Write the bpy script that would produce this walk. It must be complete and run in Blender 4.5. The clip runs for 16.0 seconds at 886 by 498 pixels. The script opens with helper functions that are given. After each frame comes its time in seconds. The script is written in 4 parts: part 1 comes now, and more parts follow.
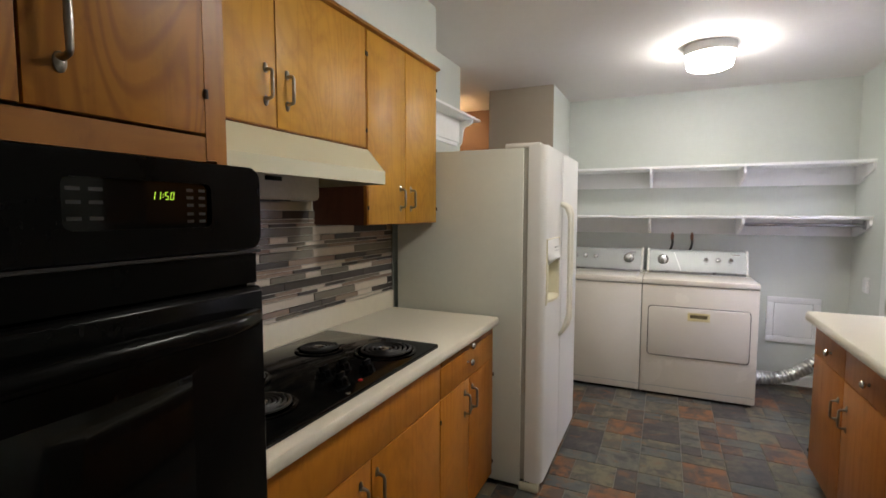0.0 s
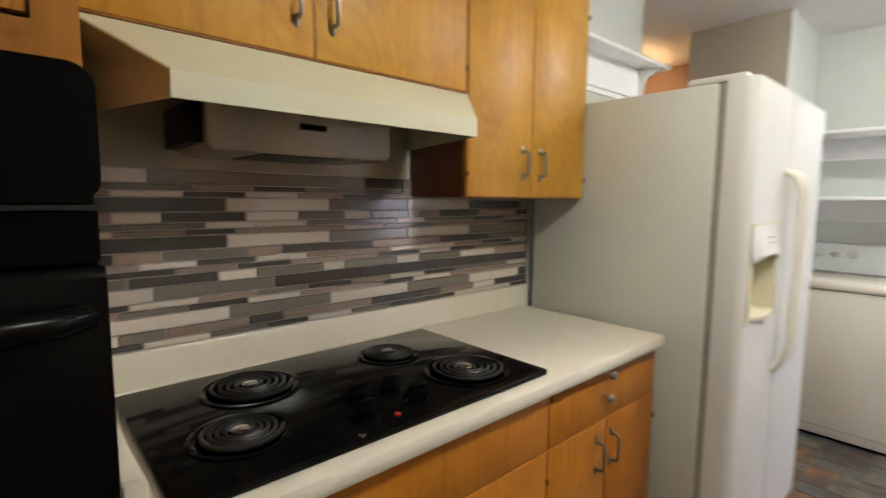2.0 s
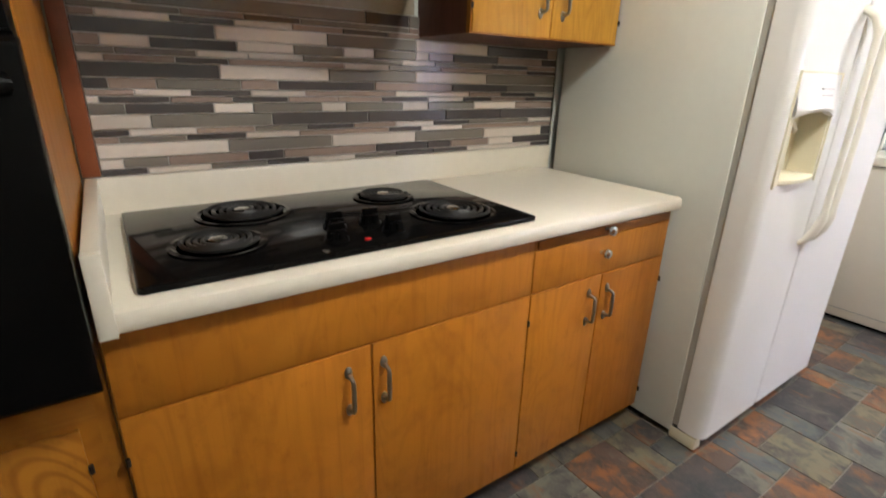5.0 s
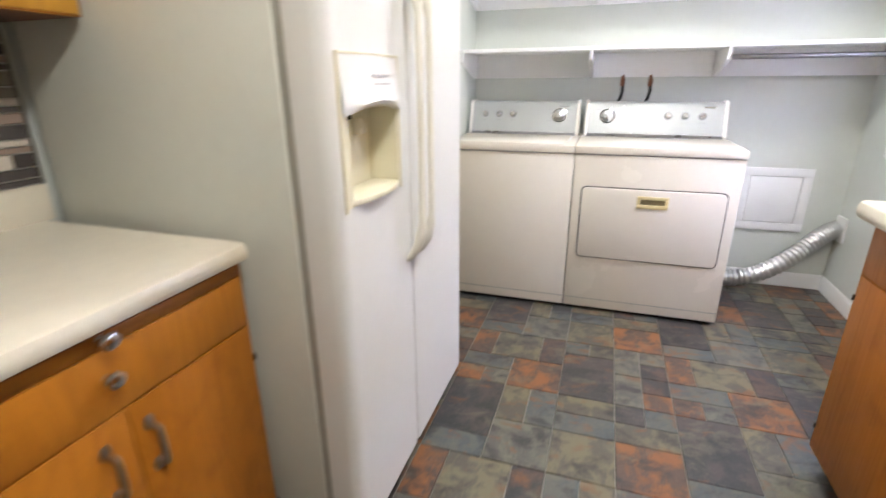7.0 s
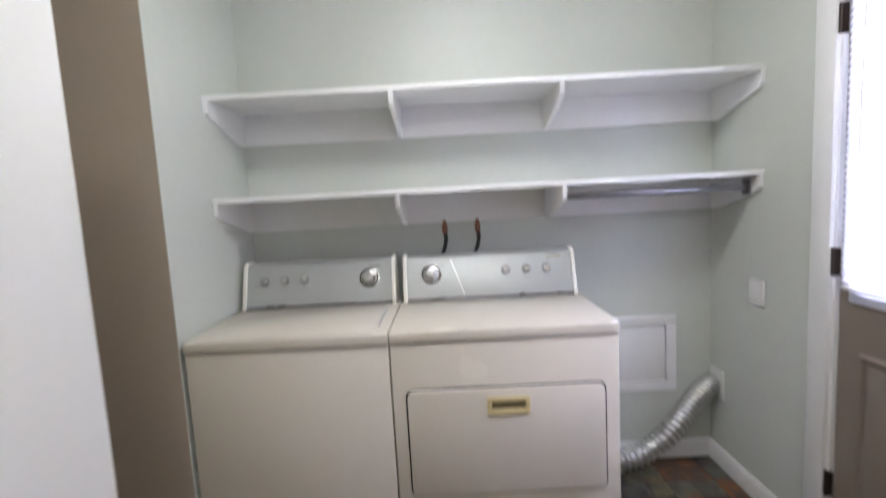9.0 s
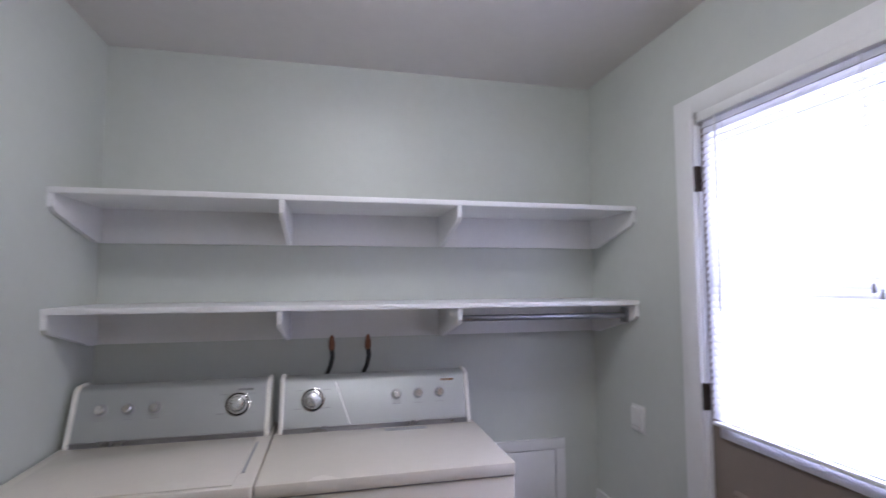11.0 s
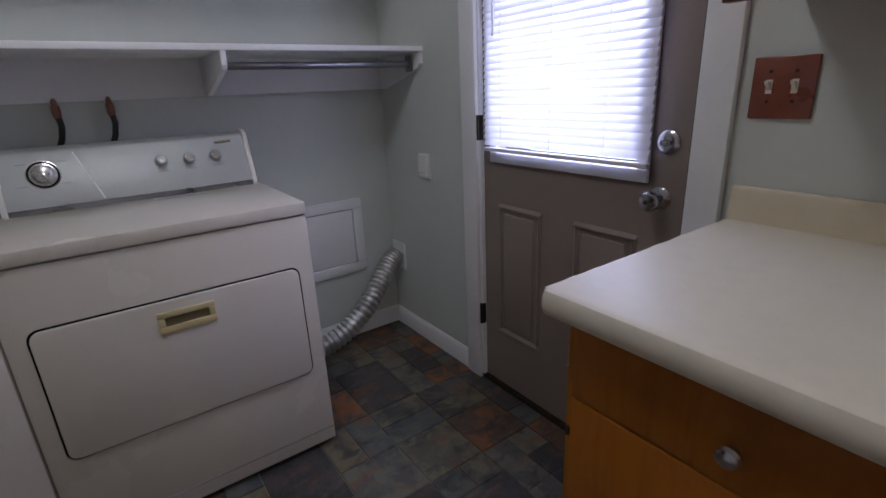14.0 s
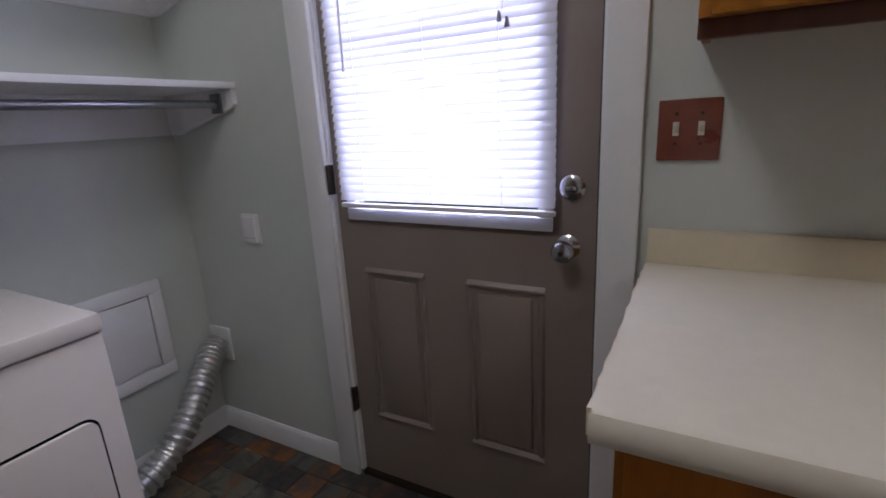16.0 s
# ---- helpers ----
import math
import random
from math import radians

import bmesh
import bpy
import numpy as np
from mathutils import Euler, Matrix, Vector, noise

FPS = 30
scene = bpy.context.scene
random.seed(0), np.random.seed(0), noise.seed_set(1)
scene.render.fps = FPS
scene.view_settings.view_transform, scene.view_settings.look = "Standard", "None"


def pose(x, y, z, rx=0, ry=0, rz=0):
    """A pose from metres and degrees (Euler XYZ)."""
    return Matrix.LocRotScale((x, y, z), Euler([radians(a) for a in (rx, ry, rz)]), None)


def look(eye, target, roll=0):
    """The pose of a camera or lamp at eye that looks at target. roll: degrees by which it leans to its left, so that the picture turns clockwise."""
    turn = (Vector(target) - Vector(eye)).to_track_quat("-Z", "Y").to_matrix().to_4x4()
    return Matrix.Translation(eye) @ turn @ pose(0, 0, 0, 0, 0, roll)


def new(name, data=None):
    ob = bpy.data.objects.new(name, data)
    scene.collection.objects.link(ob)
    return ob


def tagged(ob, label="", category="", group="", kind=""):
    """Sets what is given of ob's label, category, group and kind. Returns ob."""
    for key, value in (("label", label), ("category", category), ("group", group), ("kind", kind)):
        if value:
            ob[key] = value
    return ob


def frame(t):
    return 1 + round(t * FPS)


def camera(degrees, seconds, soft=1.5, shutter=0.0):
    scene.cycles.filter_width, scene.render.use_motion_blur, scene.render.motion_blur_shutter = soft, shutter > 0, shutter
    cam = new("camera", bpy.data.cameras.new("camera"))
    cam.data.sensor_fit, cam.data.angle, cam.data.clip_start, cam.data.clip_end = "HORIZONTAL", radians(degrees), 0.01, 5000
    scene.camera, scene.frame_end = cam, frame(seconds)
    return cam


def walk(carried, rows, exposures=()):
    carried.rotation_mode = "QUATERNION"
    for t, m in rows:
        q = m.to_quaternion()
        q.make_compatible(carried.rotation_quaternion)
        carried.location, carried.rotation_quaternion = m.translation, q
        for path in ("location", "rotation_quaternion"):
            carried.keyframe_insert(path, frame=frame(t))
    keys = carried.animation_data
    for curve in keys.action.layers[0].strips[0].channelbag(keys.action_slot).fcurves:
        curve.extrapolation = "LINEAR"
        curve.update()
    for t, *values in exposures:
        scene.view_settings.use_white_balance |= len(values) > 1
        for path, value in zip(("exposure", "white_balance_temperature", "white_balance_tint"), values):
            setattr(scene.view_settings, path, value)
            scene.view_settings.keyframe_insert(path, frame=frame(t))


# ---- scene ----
import itertools

cam = camera(85.4, 16.0, shutter=0.5)
PATH = [
    (0, (0.033, 0.013, 1.41), (-0.802, 1.824, 1.257), 0.1),
    (0.5, (0.036, 0.065, 1.387), (-0.844, 1.846, 1.151), -1.7),
    (1, (-0.008, 0.256, 1.351), (-0.904, 2.015, 1.029), -1.8),
    (1.5, (-0.046, 0.466, 1.374), (-1.094, 2.158, 1.17), -1.3),
    (2, (-0.012, 0.621, 1.349), (-1.493, 1.949, 1.143), 0.5),
    (2.5, (0.036, 0.708, 1.356), (-1.664, 1.742, 1.161), 1.8),
    (2.8, (0.059, 0.723, 1.359), (-1.688, 1.682, 1.195), 1.2),
    (3, (0.069, 0.73, 1.358), (-1.697, 1.654, 1.196), 0.8),
    (3.2, (0.073, 0.736, 1.355), (-1.685, 1.676, 1.191), 0.7),
    (5.3, (0.112, 0.78, 1.22), (-1.381, 1.875, 0.467), 2.0),
    (5.5, (0.108, 0.799, 1.213), (-1.343, 1.927, 0.425), 2.0),
    (6, (0.082, 0.922, 1.208), (-1.124, 2.298, 0.399), 0.9),
    (6.5, (0.015, 1.192, 1.216), (-0.873, 2.831, 0.491), 0.9),
    (7, (0.025, 1.456, 1.225), (-0.568, 3.246, 0.558), -0.5),
    (7.5, (0.066, 1.726, 1.271), (-0.345, 3.595, 0.688), -0.9),
    (8, (0.04, 1.99, 1.282), (-0.026, 3.929, 0.794), 0.1),
    (8.5, (0.046, 2.217, 1.266), (0.127, 4.169, 0.835), -3.3),
    (9, (0.108, 2.432, 1.347), (0.087, 4.42, 1.131), -3.1),
    (9.2, (0.111, 2.48, 1.388), (0.094, 4.478, 1.307), -3.2),
    (11.3, (0.105, 2.538, 1.475), (0.736, 4.43, 1.625), -0.5),
    (11.5, (0.105, 2.533, 1.479), (0.881, 4.37, 1.63), -1.1),
    (12, (0.115, 2.524, 1.456), (1.021, 4.298, 1.637), -0.7),
    (12.5, (0.128, 2.53, 1.439), (1.021, 4.314, 1.589), -0.7),
    (13, (0.163, 2.518, 1.294), (1.154, 4.238, 1.049), 1.0),
    (13.5, (0.168, 2.525, 1.215), (1.185, 4.136, 0.607), -1.6),
    (14, (0.172, 2.56, 1.216), (1.261, 4.114, 0.582), -2.6),
    (14.5, (0.213, 2.692, 1.221), (1.341, 4.261, 0.705), -5.2),
    (15, (0.25, 2.822, 1.249), (1.536, 4.299, 0.84), -2.5),
    (15.5, (0.225, 2.927, 1.213), (1.81, 4.071, 0.79), -3.9),
    (16, (0.213, 2.966, 1.238), (1.904, 3.894, 0.711), -3.1),
]
EXPOSURES = [(0, 0.18, 6200, 11), (0.5, 0.46, 6200, 11), (1.0, 0.64, 6250, 10), (1.5, 0.65, 6300, 10), (2.5, 0.85, 6000, 6), (3.0, 1.1, 6000, 6), (5.5, 1.12, 6000, 12), (6.0, 1.15, 6000, 12), (6.5, 1.16, 6000, 12), (7.5, 0.85, 5900, 12), (8.0, 0.45, 5900, 12),
             (8.5, 0.30, 5900, 12), (9.2, 0.14, 5750, 12), (11.3, -0.65, 5500, 20), (11.5, -0.75, 5500, 20), (12, -1.15, 5600, 18), (12.5, -1.55, 5550, 18), (13, -1.85, 5700, 18), (13.5, -2.0, 5750, 18),
             (14, -1.22, 5550, 18), (14.5, -0.62, 5650, 18), (15, -0.42, 5700, 18), (15.5, -0.72, 5700, 18), (16, -1.12, 5700, 18)]
walk(cam, [(t, look(eye, target, roll)) for t, eye, target, roll in PATH], EXPOSURES)


# ---- world, sun and large lights ----
world = bpy.data.worlds.new("world")
scene.world = world
world.use_nodes = True
wn = world.node_tree.nodes
sky = wn.new("ShaderNodeTexSky")
sky.sky_type, sky.sun_disc, sky.sun_elevation, sky.sun_rotation = "NISHITA", False, radians(40), radians(200)
wn["Background"].inputs[1].default_value = 0.12
world.node_tree.links.new(sky.outputs[0], wn["Background"].inputs[0])
sun = new("sun", bpy.data.lights.new("sun", "SUN"))
sun.data.energy, sun.data.angle, sun.data.color = 2.0, radians(0.6), (1.0, 0.95, 0.88)
sun.matrix_world = look((0, 0, 8), (1.2, 3.0, 0))
LAMP, KLAMP, HALL, DAY = 64.0, 64.0, 26.0, 37.0

# ---- materials ----
MATS = {}


def shader(name):
    m = bpy.data.materials.new(name)
    m.use_nodes = True
    return m, m.node_tree.nodes, m.node_tree.links, m.node_tree.nodes["Principled BSDF"]


def coords(nodes, links, scale=(1, 1, 1), shift=True):
    """Object coordinates, moved by the object's random number."""
    tc, mp = nodes.new("ShaderNodeTexCoord"), nodes.new("ShaderNodeMapping")
    mp.inputs["Scale"].default_value = scale
    links.new(tc.outputs["Object"], mp.inputs[0])
    if shift:
        oi, mul = nodes.new("ShaderNodeObjectInfo"), nodes.new("ShaderNodeMath")
        mul.operation, mul.inputs[1].default_value = "MULTIPLY", 37.0
        links.new(oi.outputs["Random"], mul.inputs[0])
        links.new(mul.outputs[0], mp.inputs["Location"])
    return mp.outputs[0]


def noise_tex(nodes, links, vec, scale, detail=4.0, rough=0.55, distort=0.0):
    n = nodes.new("ShaderNodeTexNoise")
    n.inputs["Scale"].default_value, n.inputs["Detail"].default_value = scale, detail
    n.inputs["Roughness"].default_value, n.inputs["Distortion"].default_value = rough, distort
    links.new(vec, n.inputs["Vector"])
    return n.outputs["Fac"]


def ramp(nodes, links, fac, stops):
    r = nodes.new("ShaderNodeValToRGB")
    els = r.color_ramp.elements
    while len(els) < len(stops):
        els.new(0.5)
    for e, (p, c) in zip(els, stops):
        e.position, e.color = p, (*c, 1)
    links.new(fac, r.inputs[0])
    return r.outputs[0]


def mixed(nodes, links, fac, a, b, kind="MIX"):
    m = nodes.new("ShaderNodeMix")
    m.data_type, m.blend_type = "RGBA", kind
    for sock, v in ((m.inputs[0], fac), (m.inputs[6], a), (m.inputs[7], b)):
        if isinstance(v, (int, float)):
            sock.default_value = v
        elif isinstance(v, tuple):
            sock.default_value = (*v, 1)
        else:
            links.new(v, sock)
    return m.outputs[2]


def relief(nodes, links, bsdf, height, strength, distance=0.002):
    b = nodes.new("ShaderNodeBump")
    b.inputs["Strength"].default_value, b.inputs["Distance"].default_value = strength, distance
    links.new(height, b.inputs["Height"])
    links.new(b.outputs[0], bsdf.inputs["Normal"])


def plain(name, color, rough=0.5, metal=0.0, vary=0.06, scale=6.0, bump=0.0, bump_scale=120.0, coat=0.0, rough_vary=0.1, spec=0.5):
    """A painted, moulded or metal surface with broad stains, fine mottling and, if wanted, fine relief."""
    m, nodes, links, b = shader(name)
    v = coords(nodes, links)
    big, fine = noise_tex(nodes, links, v, scale), noise_tex(nodes, links, v, scale * 14, 3)
    dark, light = tuple(c * (1 - vary * 1.6) for c in color), tuple(min(1, c * (1 + vary)) for c in color)
    c1 = ramp(nodes, links, big, [(0.3, dark), (0.7, light)])
    c2 = mixed(nodes, links, 0.35, c1, ramp(nodes, links, fine, [(0.3, dark), (0.75, light)]))
    links.new(c2, b.inputs["Base Color"])
    rr = nodes.new("ShaderNodeMapRange")
    rr.inputs["To Min"].default_value, rr.inputs["To Max"].default_value = max(0.02, rough - rough_vary), min(1, rough + rough_vary)
    links.new(big, rr.inputs["Value"])
    links.new(rr.outputs[0], b.inputs["Roughness"])
    b.inputs["Metallic"].default_value, b.inputs["Coat Weight"].default_value = metal, coat
    b.inputs["Coat Roughness"].default_value = 0.15
    b.inputs["Specular IOR Level"].default_value = spec
    if bump:
        relief(nodes, links, b, noise_tex(nodes, links, v, bump_scale, 5), bump)
    MATS[name] = m
    return m


def wood(name, lo, mid, hi, along="z", rough=0.40, wild=1.0, figure=0.2, rings_n=150.0):
    """Varnished fir plywood: long grain, arched figure and fine pores."""
    m, nodes, links, b = shader(name)
    stretch = {"z": (3.6, 3.6, 0.9), "y": (3.6, 0.9, 3.6), "x": (0.9, 3.6, 3.6)}[along]
    fine = {"z": (60.0, 60.0, 2.0), "y": (60.0, 2.0, 60.0), "x": (2.0, 60.0, 60.0)}[along]
    v, vf = coords(nodes, links, stretch), coords(nodes, links, fine)
    base = noise_tex(nodes, links, v, 0.9, 2, 0.4, 0.5 * wild)
    rings = nodes.new("ShaderNodeMath")
    rings.operation, rings.inputs[1].default_value = "MULTIPLY", rings_n
    links.new(base, rings.inputs[0])
    wave = nodes.new("ShaderNodeMath")
    wave.operation = "SINE"
    links.new(rings.outputs[0], wave.inputs[0])
    arch = nodes.new("ShaderNodeMapRange")
    arch.inputs["From Min"].default_value = -1
    links.new(wave.outputs[0], arch.inputs["Value"])
    pores = noise_tex(nodes, links, vf, 1.0, 4, 0.6)
    tone = noise_tex(nodes, links, v, 0.45, 2)
    c = ramp(nodes, links, tone, [(0.3, mid), (0.75, hi)])
    c = mixed(nodes, links, ramp(nodes, links, arch.outputs[0], [(0.45, (0, 0, 0)), (1.0, (figure,) * 3)]), c, lo)
    c = mixed(nodes, links, ramp(nodes, links, pores, [(0.5, (0, 0, 0)), (0.75, (0.34, 0.34, 0.34))]), c, lo)
    blot = noise_tex(nodes, links, coords(nodes, links), 9.0, 5, 0.6, 0.3)
    c = mixed(nodes, links, ramp(nodes, links, blot, [(0.50, (0, 0, 0)), (0.72, (0.38, 0.38, 0.38))]), c, lo)
    scuff = noise_tex(nodes, links, coords(nodes, links, (1, 1, 0.6)), 34.0, 3, 0.6)
    c = mixed(nodes, links, ramp(nodes, links, scuff, [(0.60, (0, 0, 0)), (0.75, (0.30, 0.30, 0.30))]), c, lo)
    links.new(c, b.inputs["Base Color"])
    b.inputs["Specular IOR Level"].default_value = 0.32
    rr = nodes.new("ShaderNodeMapRange")
    rr.inputs["To Min"].default_value, rr.inputs["To Max"].default_value = rough - 0.08, rough + 0.14
    links.new(pores, rr.inputs["Value"])
    links.new(rr.outputs[0], b.inputs["Roughness"])
    b.inputs["Coat Weight"].default_value, b.inputs["Coat Roughness"].default_value = 0.06, 0.30
    relief(nodes, links, b, pores, 0.12, 0.001)
    MATS[name] = m
    return m


def slate(name, first, second):
    """Slate-look vinyl in one main tone, clouded with a second one and with rust and dark veins."""
    m, nodes, links, b = shader(name)
    v = coords(nodes, links, (1.0, 1.5, 1.0))
    patch = noise_tex(nodes, links, v, 7.0, 6, 0.60, 0.35)
    cloud = noise_tex(nodes, links, coords(nodes, links, (1.5, 1.0, 2.3)), 8.0, 6, 0.62, 0.4)
    vein = noise_tex(nodes, links, coords(nodes, links, (0.8, 1.3, 3.1)), 8.5, 7, 0.66, 0.5)
    grit = noise_tex(nodes, links, v, 110.0, 4)
    c = mixed(nodes, links, ramp(nodes, links, cloud, [(0.44, (0, 0, 0)), (0.56, (0.95, 0.95, 0.95))]), first, second)
    c = mixed(nodes, links, ramp(nodes, links, patch, [(0.56, (0, 0, 0)), (0.66, (0.70, 0.70, 0.70))]), c, (0.185, 0.076, 0.025))
    c = mixed(nodes, links, ramp(nodes, links, patch, [(0.36, (0.85, 0.85, 0.85)), (0.48, (0, 0, 0))]), c, (0.028, 0.029, 0.030))
    c = mixed(nodes, links, ramp(nodes, links, vein, [(0.55, (0, 0, 0)), (0.68, (0.60, 0.60, 0.60))]), c, (0.150, 0.136, 0.094))
    c = mixed(nodes, links, ramp(nodes, links, grit, [(0.5, (0, 0, 0)), (0.8, (0.20, 0.20, 0.20))]), c, (0.200, 0.190, 0.150))
    links.new(c, b.inputs["Base Color"])
    rr = nodes.new("ShaderNodeMapRange")
    rr.inputs["To Min"].default_value, rr.inputs["To Max"].default_value = 0.36, 0.60
    b.inputs["Specular IOR Level"].default_value = 0.40
    links.new(cloud, rr.inputs["Value"])
    links.new(rr.outputs[0], b.inputs["Roughness"])
    relief(nodes, links, b, vein, 0.25, 0.002)
    MATS[name] = m


def strip_tile(name, color):
    """Glazed strip tile of one tone, with faint streaks; every piece a shade lighter or darker."""
    m, nodes, links, b = shader(name)
    oi = nodes.new("ShaderNodeObjectInfo")
    shade = ramp(nodes, links, oi.outputs["Random"], [(0.0, tuple(c * 0.82 for c in color)), (1.0, tuple(min(1, c * 1.14) for c in color))])
    streak = noise_tex(nodes, links, coords(nodes, links, (1, 1, 3)), 22, 5, 0.6, 0.6)
    c = mixed(nodes, links, ramp(nodes, links, streak, [(0.3, (0.22, 0.22, 0.22)), (0.7, (0, 0, 0))]), shade, tuple(x * 0.6 for x in color))
    links.new(c, b.inputs["Base Color"])
    b.inputs["Roughness"].default_value = 0.17
    relief(nodes, links, b, streak, 0.05, 0.001)
    MATS[name] = m


def glow(name, color, strength):
    m, nodes, links, b = shader(name)
    b.inputs["Base Color"].default_value = (*color, 1)
    b.inputs["Emission Color"].default_value = (*color, 1)
    b.inputs["Emission Strength"].default_value = strength
    MATS[name] = m


def glass(name, rough=0.0, tint=(1, 1, 1)):
    m, nodes, links, b = shader(name)
    b.inputs["Base Color"].default_value = (*tint, 1)
    b.inputs["Transmission Weight"].default_value, b.inputs["Roughness"].default_value, b.inputs["IOR"].default_value = 1.0, rough, 1.45
    MATS[name] = m


def slat_plastic():
    """Thin white vinyl that lets some daylight through."""
    m, nodes, links, b = shader("blind_vinyl")
    t, mix = nodes.new("ShaderNodeBsdfTranslucent"), nodes.new("ShaderNodeMixShader")
    v = coords(nodes, links, (1, 1, 1))
    c = ramp(nodes, links, noise_tex(nodes, links, v, 8, 3), [(0.3, (0.80, 0.80, 0.82)), (0.7, (0.88, 0.88, 0.89))])
    links.new(c, b.inputs["Base Color"])
    links.new(c, t.inputs[0])
    b.inputs["Roughness"].default_value = 0.4
    mix.inputs[0].default_value = 0.5
    out = nodes["Material Output"]
    links.new(b.outputs[0], mix.inputs[1])
    links.new(t.outputs[0], mix.inputs[2])
    links.new(mix.outputs[0], out.inputs[0])
    MATS["blind_vinyl"] = m


plain("wall_paint", (0.59, 0.615, 0.575), 0.42, vary=0.03, scale=2.0, bump=0.10, bump_scale=160)
plain("taupe_paint", (0.42, 0.36, 0.29), 0.6, vary=0.03, scale=2.0, bump=0.10, bump_scale=160)
plain("brown_paint", (0.15, 0.075, 0.04), 0.6, vary=0.06, scale=2.0, bump=0.10)
plain("ceiling_paint", (0.72, 0.69, 0.67), 0.75, vary=0.03, scale=1.5, bump=0.25, bump_scale=90)
plain("white_trim", (0.80, 0.80, 0.80), 0.38, vary=0.03, scale=5.0, bump=0.03)
plain("shelf_white", (0.86, 0.86, 0.86), 0.42, vary=0.03, scale=4.0, bump=0.04)
plain("laminate_cream", (0.70, 0.65, 0.54), 0.34, vary=0.03, scale=30.0, bump=0.03, bump_scale=300)
plain("laminate_edge", (0.66, 0.58, 0.42), 0.36, vary=0.04, scale=20.0)
plain("almond_enamel", (0.70, 0.64, 0.50), 0.25, vary=0.02, scale=3.0, coat=0.3)
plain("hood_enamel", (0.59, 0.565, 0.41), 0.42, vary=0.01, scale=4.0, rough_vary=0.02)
# Darker, more mottled beige than the canopy, for the parts inside it.
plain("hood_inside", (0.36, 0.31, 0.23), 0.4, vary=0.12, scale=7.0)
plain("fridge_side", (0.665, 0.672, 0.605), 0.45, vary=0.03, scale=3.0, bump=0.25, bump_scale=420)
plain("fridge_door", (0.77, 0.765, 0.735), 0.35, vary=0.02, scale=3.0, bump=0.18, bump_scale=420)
plain("fridge_trim", (0.76, 0.71, 0.53), 0.4, vary=0.03)
plain("fridge_handle", (0.80, 0.77, 0.66), 0.35, vary=0.03)
plain("washer_enamel", (0.75, 0.70, 0.61), 0.24, vary=0.02, scale=3.0, coat=0.4)
plain("console_silver", (0.38, 0.39, 0.38), 0.46, metal=0.40, vary=0.03, scale=12.0)
plain("console_cap", (0.78, 0.76, 0.70), 0.35, vary=0.02)
plain("dial_silver", (0.62, 0.62, 0.61), 0.25, metal=0.8, vary=0.03)
plain("black_gloss", (0.004, 0.004, 0.004), 0.09, vary=0.2, scale=5.0, rough_vary=0.04, spec=0.14)
plain("oven_black", (0.003, 0.003, 0.003), 0.20, vary=0.2, scale=5.0, rough_vary=0.05, spec=0.08)
plain("black_satin", (0.002, 0.002, 0.002), 0.30, vary=0.2, scale=8.0, spec=0.06)
plain("black_iron", (0.012, 0.012, 0.012), 0.42, metal=0.0, vary=0.3, scale=20.0)
plain("oven_glass", (0.003, 0.003, 0.003), 0.06, vary=0.2, rough_vary=0.02, spec=0.16)
plain("chrome", (0.72, 0.71, 0.69), 0.20, metal=1.0, vary=0.08, scale=30.0)
plain("worn_nickel", (0.36, 0.335, 0.305), 0.32, metal=1.0, vary=0.15, scale=40.0)
plain("dark_bronze", (0.06, 0.045, 0.035), 0.45, metal=0.7, vary=0.2, scale=40.0)
plain("foil", (0.70, 0.70, 0.69), 0.33, metal=0.9, vary=0.10, scale=25.0, bump=0.28, bump_scale=60)
plain("door_nickel", (0.46, 0.46, 0.48), 0.20, metal=1.0, vary=0.1, scale=40.0)
plain("rod_steel", (0.34, 0.34, 0.36), 0.3, metal=1.0, vary=0.08)
plain("black_rubber", (0.02, 0.02, 0.02), 0.55, vary=0.2)
plain("brass_valve", (0.28, 0.13, 0.08), 0.4, metal=0.6, vary=0.2, scale=40.0)
plain("door_taupe", (0.23, 0.185, 0.155), 0.42, vary=0.04, scale=4.0, bump=0.05)
plain("lite_white", (0.72, 0.72, 0.76), 0.4, vary=0.03)
plain("switch_wood", (0.20, 0.052, 0.028), 0.30, vary=0.15, scale=18.0, coat=0.3)
plain("ivory_plastic", (0.74, 0.70, 0.60), 0.35, vary=0.03)
plain("white_plastic", (0.78, 0.78, 0.77), 0.35, vary=0.02)
plain("grout", (0.52, 0.50, 0.46), 0.8, vary=0.08, scale=30.0, bump=0.2)
plain("floor_joint", (0.25, 0.24, 0.20), 0.6, vary=0.15, scale=10.0)
# Near-black colour puts the shade of the toe recess into the board itself.
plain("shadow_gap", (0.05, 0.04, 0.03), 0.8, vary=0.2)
# Dark brown colour standing for shade inside the latch slot.
plain("slot_shadow", (0.17, 0.13, 0.06), 0.6, vary=0.2)
plain("latch_yellow", (0.68, 0.58, 0.30), 0.35, vary=0.05)
plain("red_lens", (0.45, 0.02, 0.02), 0.2, vary=0.05)
plain("grey_print", (0.30, 0.30, 0.30), 0.5, vary=0.05)
plain("weatherstrip", (0.05, 0.05, 0.05), 0.6, vary=0.1)
plain("gasket_grey", (0.40, 0.39, 0.34), 0.6, vary=0.1)
plain("faint_print", (0.010, 0.010, 0.011), 0.4, vary=0.1)
plain("faint_mark", (0.56, 0.54, 0.54), 0.5, vary=0.05)
plain("lawn", (0.08, 0.12, 0.04), 0.9, vary=0.3, scale=0.5)
